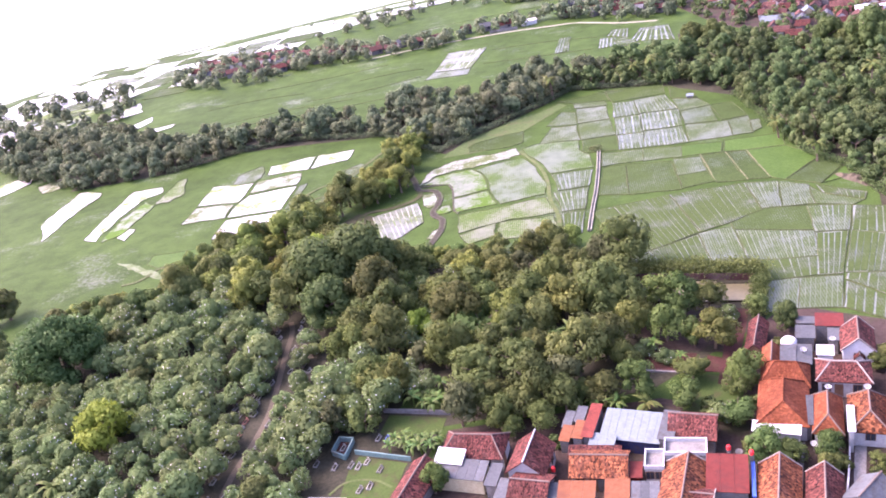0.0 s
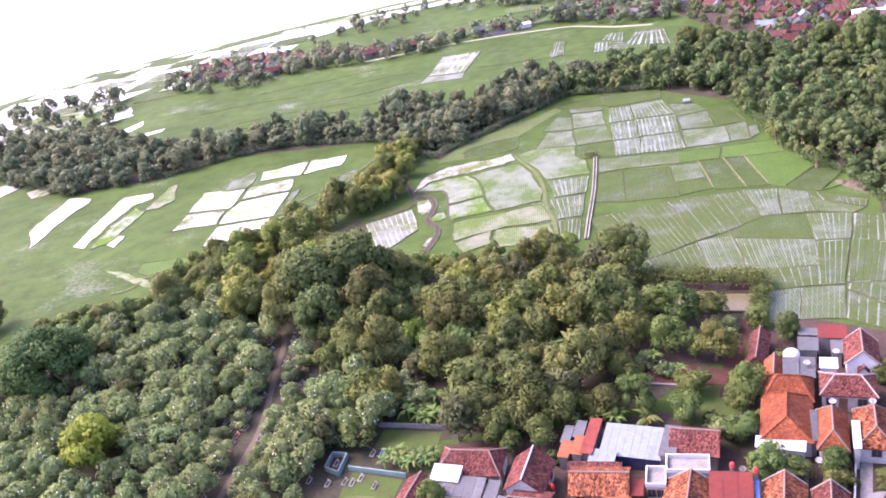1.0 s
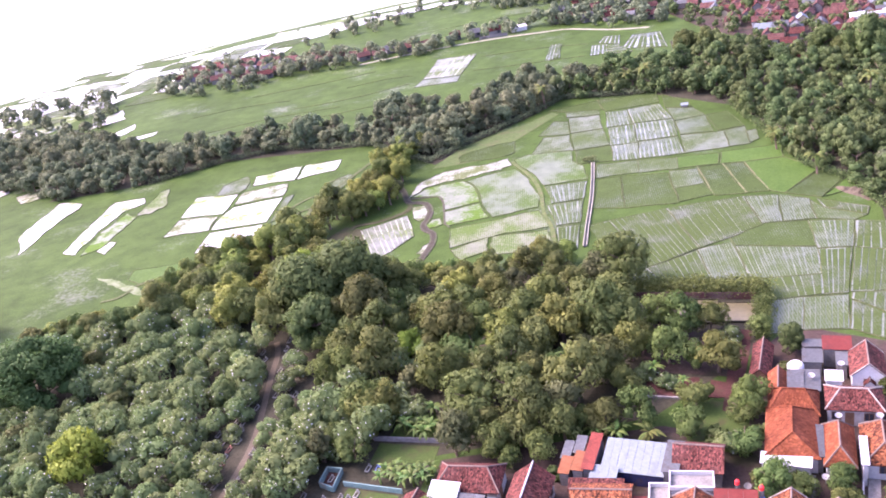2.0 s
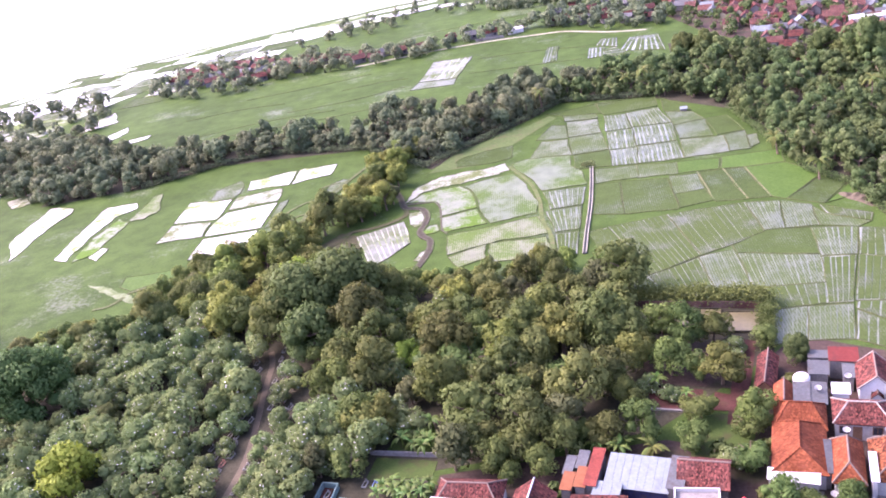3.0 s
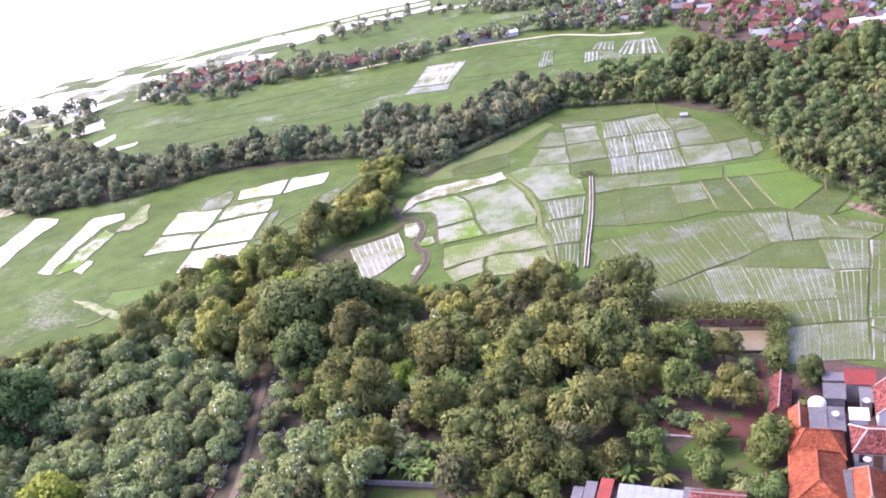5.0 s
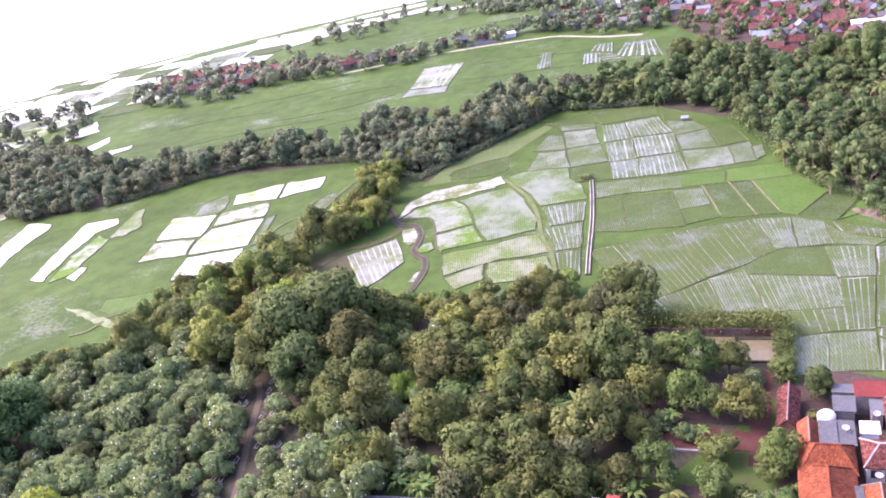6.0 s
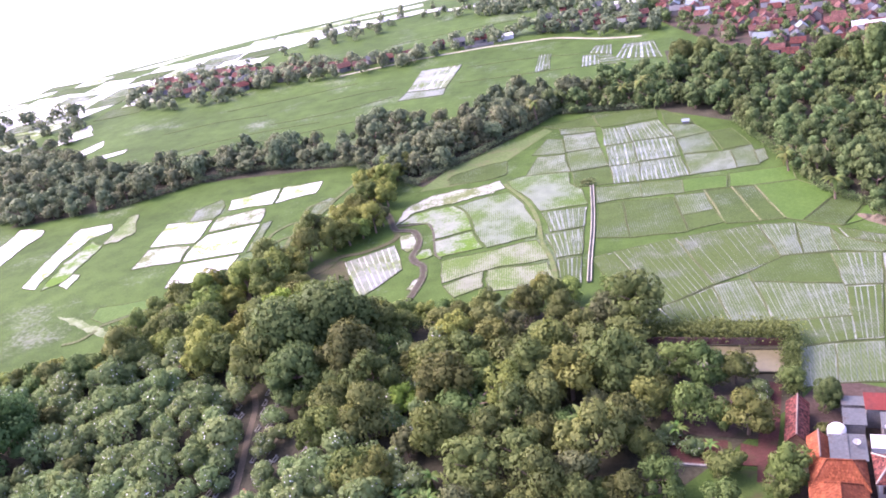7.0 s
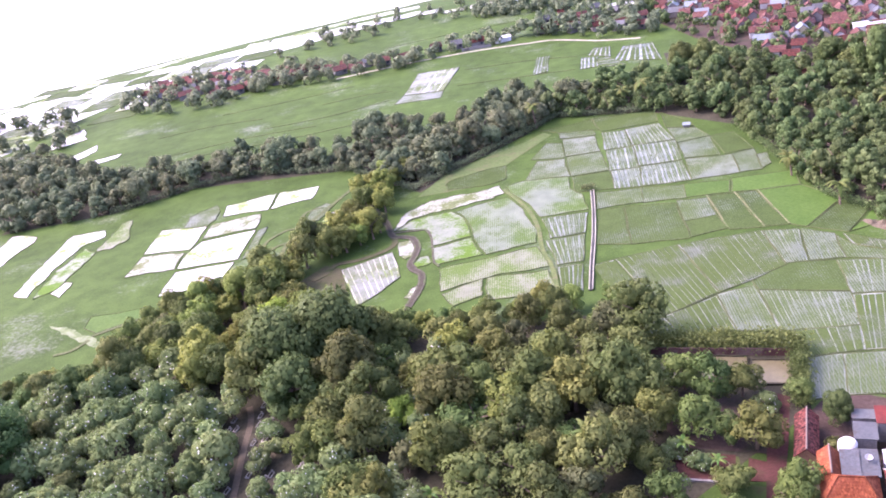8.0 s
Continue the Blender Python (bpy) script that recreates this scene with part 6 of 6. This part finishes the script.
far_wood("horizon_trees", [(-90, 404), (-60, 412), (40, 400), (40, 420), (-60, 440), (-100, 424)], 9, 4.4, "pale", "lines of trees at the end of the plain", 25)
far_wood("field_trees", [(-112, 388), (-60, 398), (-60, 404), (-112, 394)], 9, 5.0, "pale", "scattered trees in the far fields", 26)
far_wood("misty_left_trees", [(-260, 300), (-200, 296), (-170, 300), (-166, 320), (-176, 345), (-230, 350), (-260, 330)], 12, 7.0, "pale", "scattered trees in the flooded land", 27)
sheet("town_ground", [(41, 345), (50, 309), (60, 285), (66, 262), (84, 242), (150, 236), (150, 380), (44, 380)], 0.03, "yard", "earth between the far town houses")


def small_house(x, y, turn, length, width, roof, wall, label, group):
    root = thing("town_house", pose(x, y, land(x, y), 0, 0, turn), label, "house", group)
    walls(root, length, width, 2.1, 3.4, wall)
    l, w = length / 2 + 0.3, width / 2 + 0.3
    bm = slab([(-l, -w, 1.95), (l, -w, 1.95), (l, 0, 3.4), (-l, 0, 3.4)], 0.12)
    add_slab(bm, [(l, w, 1.95), (-l, w, 1.95), (-l, 0, 3.4), (l, 0, 3.4)], 0.12)
    part("roof", bm, roof, root)
    for u in (0.3,):
        part("window", box(length * u - 0.5, length * u + 0.5, -width / 2 - 0.03, -width / 2 + 0.05, 0.8, 1.7), "dark_glass", root)


rng = random.Random(8)
TOWN = [(44, 350), (54, 334), (58, 305), (64.5, 294), (64, 276), (69, 265), (75, 282), (84, 270), (93, 262), (140, 246), (140, 390), (50, 390)]
for x, y in scatter(TOWN, 4.3, rng, most=330):
    look_name = rng.choice(("town_tile", "town_tile", "town_tile", "town_tile", "town_tile", "brown_tile", "brown_tile", "grey_tin", "tin"))
    small_house(x, y, -14 + rng.choice((0, 90)) + rng.uniform(-8, 8), rng.uniform(3.2, 5.0), rng.uniform(2.6, 3.5), look_name, rng.choice(("grey_wall", "white_wall", "cream_wall")), "far town house with a weathered sheet roof" if look_name in ("grey_tin", "tin") else "far town house with a red clay tile roof", "town houses")
for x, y in scatter([(-155, 348), (-120, 338), (-90, 345), (-60, 340), (-44, 343), (-70, 350), (-95, 358), (-125, 370), (-158, 373)], 6.2, rng, most=62):
    small_house(x, y, rng.uniform(-30, 30), rng.uniform(3.8, 5.6), 3.2, rng.choice(("town_tile", "town_tile", "brown_tile", "grey_tin")), "grey_wall", "far hamlet house among hazy trees", "hamlet houses")
for x, y in ((3, 352), (14, 348), (22, 342), (29, 337), (36, 334), (38, 346), (-22, 349.5), (-30, 351), (-38, 352), (24, 372), (12, 374), (6, 352), (14, 346), (22, 352), (30, 340), (18, 362), (30, 362), (4, 366)):
    small_house(x, y, rng.uniform(-30, 30), rng.uniform(3.6, 5.0), 3.0, rng.choice(("town_tile", "brown_tile", "grey_tin")), "grey_wall", "far house at the edge of the fields", "hamlet houses")
lean_to(-12.6, 349.6, 14, 6.0, 2.4, 1.7, 2.1, "sheet_white", "bright_wall", "long white building beside the far road", "warehouse")
lean_to(34, 366, -6, 10, 4, 2.6, 3.2, "sheet_white", "bright_wall", "long white roofed hall in the far town", "warehouse")
lean_to(96, 283, -6, 12, 3.4, 3.0, 3.4, "sheet_white", "bright_wall", "white roofed hall among red roofs", "warehouse")
for x, y, look_name in ((58.1, 244.5, "grey_tin"), (32.0, 229.5, "tin"), (53.6, 272.5, "red_sheet"), (67.4, 252, "brown_tile")):
    lean_to(x, y, -10, 2.6 if y > 232 else 1.5, 2.2 if y > 232 else 1.0, 1.9 if y > 232 else 0.9, 2.3 if y > 232 else 1.1, look_name, "grey_wall", "small hut at the edge of the wood", "field_hut")


# ---- grove details ----
def frond_mesh(name, length, width, rise, sag, material, steps=6):
    """One arching leaf, folded along its rib, growing along x."""
    bm = bmesh.new()
    rows = []
    for k in range(steps + 1):
        t = k / steps
        x, z = length * t * (1 - 0.18 * t), rise * t * 2 - sag * t * t * 2
        w = width * math.sin(math.pi * (0.06 + 0.9 * t)) / 2
        rows.append([bm.verts.new((x, -w, z - w * 0.35)), bm.verts.new((x, 0, z)), bm.verts.new((x, w, z - w * 0.35))])
    for p, q in zip(rows, rows[1:]):
        for j in range(2):
            bm.faces.new((p[j], q[j], q[j + 1], p[j + 1]))
    me = bpy.data.meshes.new(name)
    bm.to_mesh(me)
    bm.free()
    me.materials.append(M[material])
    return me


BANANA_LEAF = frond_mesh("leaf", 2.1, 0.55, 0.7, 1.0, "banana")
PALM_FROND = frond_mesh("frond", 2.9, 0.75, 0.7, 1.25, "olive", 7)


def banana(x, y, scale, rng):
    root = thing("banana_plant", pose(x, y, 0.03, 0, 0, rng.uniform(0, 360)) @ Matrix.Scale(scale, 4), "banana plant with broad arching light green leaves", "banana plant", "banana plants")
    part("stem", tube([(0, 0, -0.05), (0.03, 0, 0.9), (0.05, 0, 1.7)], [0.16, 0.13, 0.08], 7), "banana", root)
    for k in range(9):
        leaf = hang("leaf", BANANA_LEAF, root)
        leaf.matrix_local = pose(0.05, 0, 1.6 + rng.uniform(-0.15, 0.1), 0, rng.uniform(-45, 5), k * 40 + rng.uniform(-12, 12)) @ Matrix.Scale(rng.uniform(0.75, 1.1), 4)


def palm(x, y, height, rng, scale=1.0):
    root = thing("coconut_palm", pose(x, y, 0.03, 0, 0, rng.uniform(0, 360)), "coconut palm with drooping yellowish fronds above the grove", "palm", "palms")
    part("trunk", tube([(0, 0, -0.1), (0.2, 0.1, height * 0.4), (0.6, 0.2, height)], [0.24, 0.17, 0.12], 7), "bark", root)
    for k in range(16):
        leaf = hang("frond", PALM_FROND, root)
        leaf.matrix_local = pose(0.6, 0.2, height, 0, rng.uniform(-50, 25), k * 137.5) @ Matrix.Scale(scale * rng.uniform(0.8, 1.1), 4)


rng = random.Random(12)
for x, y in scatter([(-29.0, 94.2), (-22.0, 92.6), (-21.8, 95.6), (-27.8, 97)], 1.2, rng, most=17):
    banana(x, y, rng.uniform(0.7, 1.05), rng)
for x, y in ((-25, 103.6), (-24.2, 105.5), (-22.8, 104.2), (-26.8, 104.6), (-23.6, 102.8), (-22.7, 107.6), (-25.2, 107.8), (-26.3, 106.8), (2.8, 98.6), (3.6, 99.6), (0.2, 99.8), (1.0, 117), (2.3, 118), (9.4, 112.2), (13, 108.8)):
    banana(x, y, rng.uniform(0.8, 1.1), rng)
palm(6.6, 98.4, 1.6, rng, 0.85)
palm(-1.8, 108.6, 7.4, rng, 0.95)
palm(-77.2, 88.6, 4.0, rng, 0.9)
for x, y, h in ((24, 249, 7), (20, 250.5, 5), (46, 192, 4), (70, 206, 9), (-4, 246, 6), (50, 176, 4)):
    palm(x, y, h, rng, 1.0)


def grave(x, y, turn, look_name, rng):
    names = {"stone": "low grey stone grave with a headstone", "blue_stone": "grave faced with blue tiles", "rust_stone": "grave edged with red clay brick"}
    root = thing("grave", pose(x, y, 0.06, 0, 0, turn) @ Matrix.Diagonal((0.68, 0.68, 0.68, 1)), names[look_name], "grave", "graves")
    bm = bmesh.new()
    for x0, x1, y0, y1 in ((-0.45, 0.45, -0.9, -0.75), (-0.45, 0.45, 0.75, 0.9), (-0.45, -0.32, -0.75, 0.75), (0.32, 0.45, -0.75, 0.75)):
        add_box(bm, x0, x1, y0, y1, 0, 0.28)
    part("kerb", bm, look_name, root)
    part("grave_bed", box(-0.32, 0.32, -0.75, 0.75, 0, 0.18), "earth", root)
    part("headstone", slab([(-0.22, 0.75, 0.75), (0.22, 0.75, 0.75), (0.22, 0.87, 0.75), (-0.22, 0.87, 0.75)], 0.5), look_name, root)
    if rng.random() < 0.4:
        part("footstone", box(-0.14, 0.14, -0.88, -0.78, 0.28, 0.55), look_name, root)


rng = random.Random(14)
spots = [(-33.1, 91.6), (-32.0, 92.4), (-34.2, 91.9), (-29.8, 90.6), (-30.7, 87.4), (-32.0, 86.8), (-36.6, 91.8), (-31.2, 97.4), (-29.8, 97.0), (-36.2, 95.9)]
spots += [(-53.3, 108.5), (-53.6, 106.3), (-53.9, 104.4), (-54.0, 102.6), (-53.9, 100.9), (-53.6, 110.6), (-49.6, 110.2), (-49.0, 108.2), (-49.4, 106.0), (-60.0, 128.2), (-57.9, 129.8), (-56.2, 128.2), (-58.6, 126.4), (-56.2, 125.6), (-50.0, 128.6), (-48.6, 127.0), (-49.6, 125.0), (-47.6, 124.2), (-44.8, 116.4), (-42.4, 118.0), (-48.6, 113.4), (-46.6, 116.8), (-55.6, 107.6), (-55.9, 104.9), (-47.0, 114.6)]
spots += scatter([(-57, 76), (-47, 76), (-46, 98), (-45, 112), (-49, 122), (-47, 134), (-58, 134), (-57, 112)], 2.0, rng, [[(-56, 136), (-52.6, 136), (-50, 114), (-50.2, 108), (-50.9, 101), (-50.3, 87), (-50, 70), (-53, 70), (-53.2, 96), (-53.1, 102), (-52.3, 108), (-52.2, 114)]], most=70)
spots += scatter([(-76, 80), (-38, 80), (-38, 96), (-56, 100), (-76, 92)], 4.0, rng, most=40)
for x, y in spots:
    grave(x, y, -14 + rng.uniform(-5, 5), rng.choice(("stone", "stone", "stone", "stone", "stone", "stone", "stone", "stone", "stone", "stone", "stone", "stone", "stone", "stone", "stone", "stone", "blue_stone", "rust_stone")), rng)


def low_wall(points, height, material, label, name="garden_wall", thick=0.18):
    root = thing(name, Matrix.Identity(4), label, "wall")
    for (x0, y0), (x1, y1) in zip(points, points[1:]):
        d = Vector((x1 - x0, y1 - y0))
        bm = box(0, d.length, -thick / 2, thick / 2, -0.1, height)
        bmesh.ops.transform(bm, matrix=Matrix.Translation((x0, y0, 0)) @ Matrix.Rotation(math.atan2(d.y, d.x), 4, "Z"), verts=bm.verts)
        part("wall_run", bm, material, root)


low_wall([(-37.5, 94.7), (-37.0, 97.7), (-34.8, 97.2), (-35.3, 93.4), (-37.5, 94.7)], 0.9, "teal_wall", "low teal wall round a family burial plot")
sheet("burial_plot", [(-37.3, 94.8), (-36.9, 97.5), (-35.0, 97.0), (-35.4, 93.7)], 0.07, "red_soil", "reddish earth inside the teal walled plot")
ribbon("lawn_track", smooth_line([(-36.2, 86.4), (-34.5, 88.5), (-31.8, 88.9), (-29.6, 88.4), (-27.6, 87.0)]), 0.4, 0.09, "grass_bank", "curved bare earth track across the lawn", "track")
low_wall([(-34.1, 94.5), (-25.6, 92.0)], 0.8, "teal_wall", "low faded teal wall beside the burial lawn")
low_wall([(-31.4, 103.6), (-21, 101.6)], 0.8, "grey_wall", "low cement wall behind the grass")
low_wall([(8.9, 135.0), (28.2, 130.5)], 1.25, "brick_wall", "long dark brick wall between pond and fields")
low_wall([(7.6, 107.7), (14.6, 105.9)], 0.3, "concrete", "low pale kerb of the garden plot", thick=0.3)


def pond(x0, x1, y0, y1, turn, cx, cy, label):
    root = thing("fish_pond", pose(cx, cy, 0.03, 0, 0, turn), label, "pond", "fish ponds")
    part("water", box(x0, x1, y0, y1, 0, 0.12), "brown_water", root)
    for a in ((x0 - 0.2, x1 + 0.2, y1, y1 + 0.25), (x0 - 0.2, x1 + 0.2, y0 - 0.25, y0), (x0 - 0.2, x0, y0, y1), (x1, x1 + 0.2, y0, y1)):
        part("rim", box(*a, 0, 0.3), "earth", root)


pond(-6.0, 6.0, -3.6, 3.2, -14, 15.4, 129.6, "long brown fish pond behind a brick rim")
pond(-2.5, 2.5, -2.9, 2.6, -12, 24.4, 127.2, "square tan fish pond with dark rim")


def hedge(points, width, height, material, label, seed, thick=75):
    r = np.random.default_rng(seed)
    verts, faces = [], []
    for (x0, y0), (x1, y1) in zip(points, points[1:]):
        length = math.hypot(x1 - x0, y1 - y0)
        for _ in range(int(length * thick)):
            t = r.uniform()
            h = height * (0.75 + 0.35 * noise.noise(Vector((x0 + (x1 - x0) * t, y0 + (y1 - y0) * t, 3)) * 0.6))
            p = np.array((x0 + (x1 - x0) * t + r.normal() * width * 0.3, y0 + (y1 - y0) * t + r.normal() * width * 0.3, h * np.sqrt(r.uniform())))
            nrm = r.normal(size=3) + (0, 0, 0.8)
            nrm /= np.linalg.norm(nrm)
            a = np.cross(nrm, r.normal(size=3))
            a /= np.linalg.norm(a)
            b = np.cross(nrm, a)
            s = r.uniform(0.2, 0.42)
            k0 = len(verts)
            verts.extend((p - a * s * 0.6).tolist() if j == 0 else (p - b * s * 0.4).tolist() if j == 1 else (p + a * s * 0.6).tolist() if j == 2 else (p + b * s * 0.4).tolist() for j in range(4))
            faces += [(k0, k0 + 1, k0 + 3), (k0 + 1, k0 + 2, k0 + 3)]
    me = bpy.data.meshes.new("hedge")
    me.from_pydata(verts, [], faces)
    me.materials.append(M[material])
    tagged(new("hedge", me), label, "hedge", kind="stuff")


hedge([(8.5, 137), (29.4, 131.6)], 3.2, 3.6, "fresh", "overgrown green hedge between ponds and rice", 31, 330)
hedge([(29.2, 131.4), (27.6, 125), (25.6, 118.6)], 2.3, 3.0, "fresh", "overgrown green hedge beside the striped plots", 32, 260)
hedge([(4.4, 157), (6.5, 146), (8.2, 138)], 1.6, 1.6, "olive", "rough bushes along the grove edge", 33)
hedge([(4.2, 200.4), (6.8, 200)], 1.6, 1.6, "dry", "brownish bush at the head of the canal", 34)
hedge([(43, 227), (47, 199), (49.5, 181), (55.5, 170.5), (56.5, 157)], 2.0, 1.6, "bamboo", "undergrowth at the edge of the bamboo wood", 35)
hedge([(-119, 231), (-99, 241), (-83, 244), (-54, 236), (-35, 215), (-23.5, 226.5), (-7.5, 242.6), (1, 252), (25, 245.4)], 2.2, 2.0, "belt", "undergrowth at the foot of the river belt", 36)
lean_to(-89.5, 91.5, 20, 4.4, 3.0, 2.4, 2.7, "grey_tin", "blue", "blue-grey shed roof at the cemetery edge")


def mound(name, x, y, turn, length, width, height, material, label, category, seed):
    root = thing(name, pose(x, y, 0.0, 0, 0, turn), label, category)
    bm = bmesh.new()
    nx, ny = 18, 9
    grid = []
    for i in range(nx + 1):
        line = []
        for j in range(ny + 1):
            u, v = i / nx * 2 - 1, j / ny * 2 - 1
            p = Vector((u * length / 2, v * width / 2, 0))
            h = max(0.0, 1 - u * u) * max(0.0, 1 - v * v) * height * (0.7 + 1.1 * noise.noise(p * 0.9 + Vector((seed, 0, 0))))
            line.append(bm.verts.new((p.x, p.y + 0.5 * math.sin(u * 2.2), max(0.0, h) - 0.02)))
        grid.append(line)
    for i in range(nx):
        for j in range(ny):
            bm.faces.new((grid[i][j], grid[i + 1][j], grid[i + 1][j + 1], grid[i][j + 1]))
    part("soil", bm, material, root)


mound("soil_bank", 54.0, 165.2, 112, 9.0, 2.4, 0.9, "path", "bank of dug orange-brown soil at the wood edge", "soil heap", 3)

low_wall([(30.3, 88.0), (28.4, 82.2), (27.4, 79.4)], 0.9, "white_wall", "white garden wall along the alley")
low_wall([(24.6, 87.4), (22.4, 80.6)], 0.8, "grey_wall", "grey garden wall beside the concrete alley")
ribbon("alley_paving", smooth_line([(24.9, 89.4), (23.6, 85.0), (22.2, 79.8), (21.4, 75.0)]), 1.0, 0.09, "concrete", "pale concrete paving of a narrow alley", "paving")
ribbon("side_alley", smooth_line([(31.6, 88.2), (29.6, 82.0), (28.2, 77.0)]), 1.3, 0.09, "concrete", "stained concrete paving between garden and house", "paving")


def laundry(x, y, turn, length, rng):
    """A line between two posts with washing on it."""
    root = thing("clothes_line", pose(x, y, 0.04, 0, 0, turn), "clothes line with coloured washing between two posts", "clothes line")
    for sx in (-length / 2, length / 2):
        part("post", tube([(sx, 0, 0), (sx, 0, 1.7)], [0.035, 0.03], 6), "wood", root)
    part("line", tube([(-length / 2, 0, 1.66), (0, 0, 1.58), (length / 2, 0, 1.66)], [0.012] * 3, 4), "grey_wall", root)
    u = -length / 2 + 0.3
    while u < length / 2 - 0.5:
        w, h = rng.uniform(0.4, 0.65), rng.uniform(0.5, 0.9)
        part("cloth", box(u, u + w, -0.015, 0.015, 1.58 - h, 1.58), rng.choice(("red_sheet", "blue", "white_plastic", "orange_sheet")), root)
        u += w + 0.1


laundry(26.0, 84.0, 70, 3.2, random.Random(4))
laundry(-13.6, 79.2, T, 2.8, random.Random(9))
low_wall([(-28, 344.6), (-17, 344.4)], 1.1, "grey_wall", "grey roadside wall by the far houses")
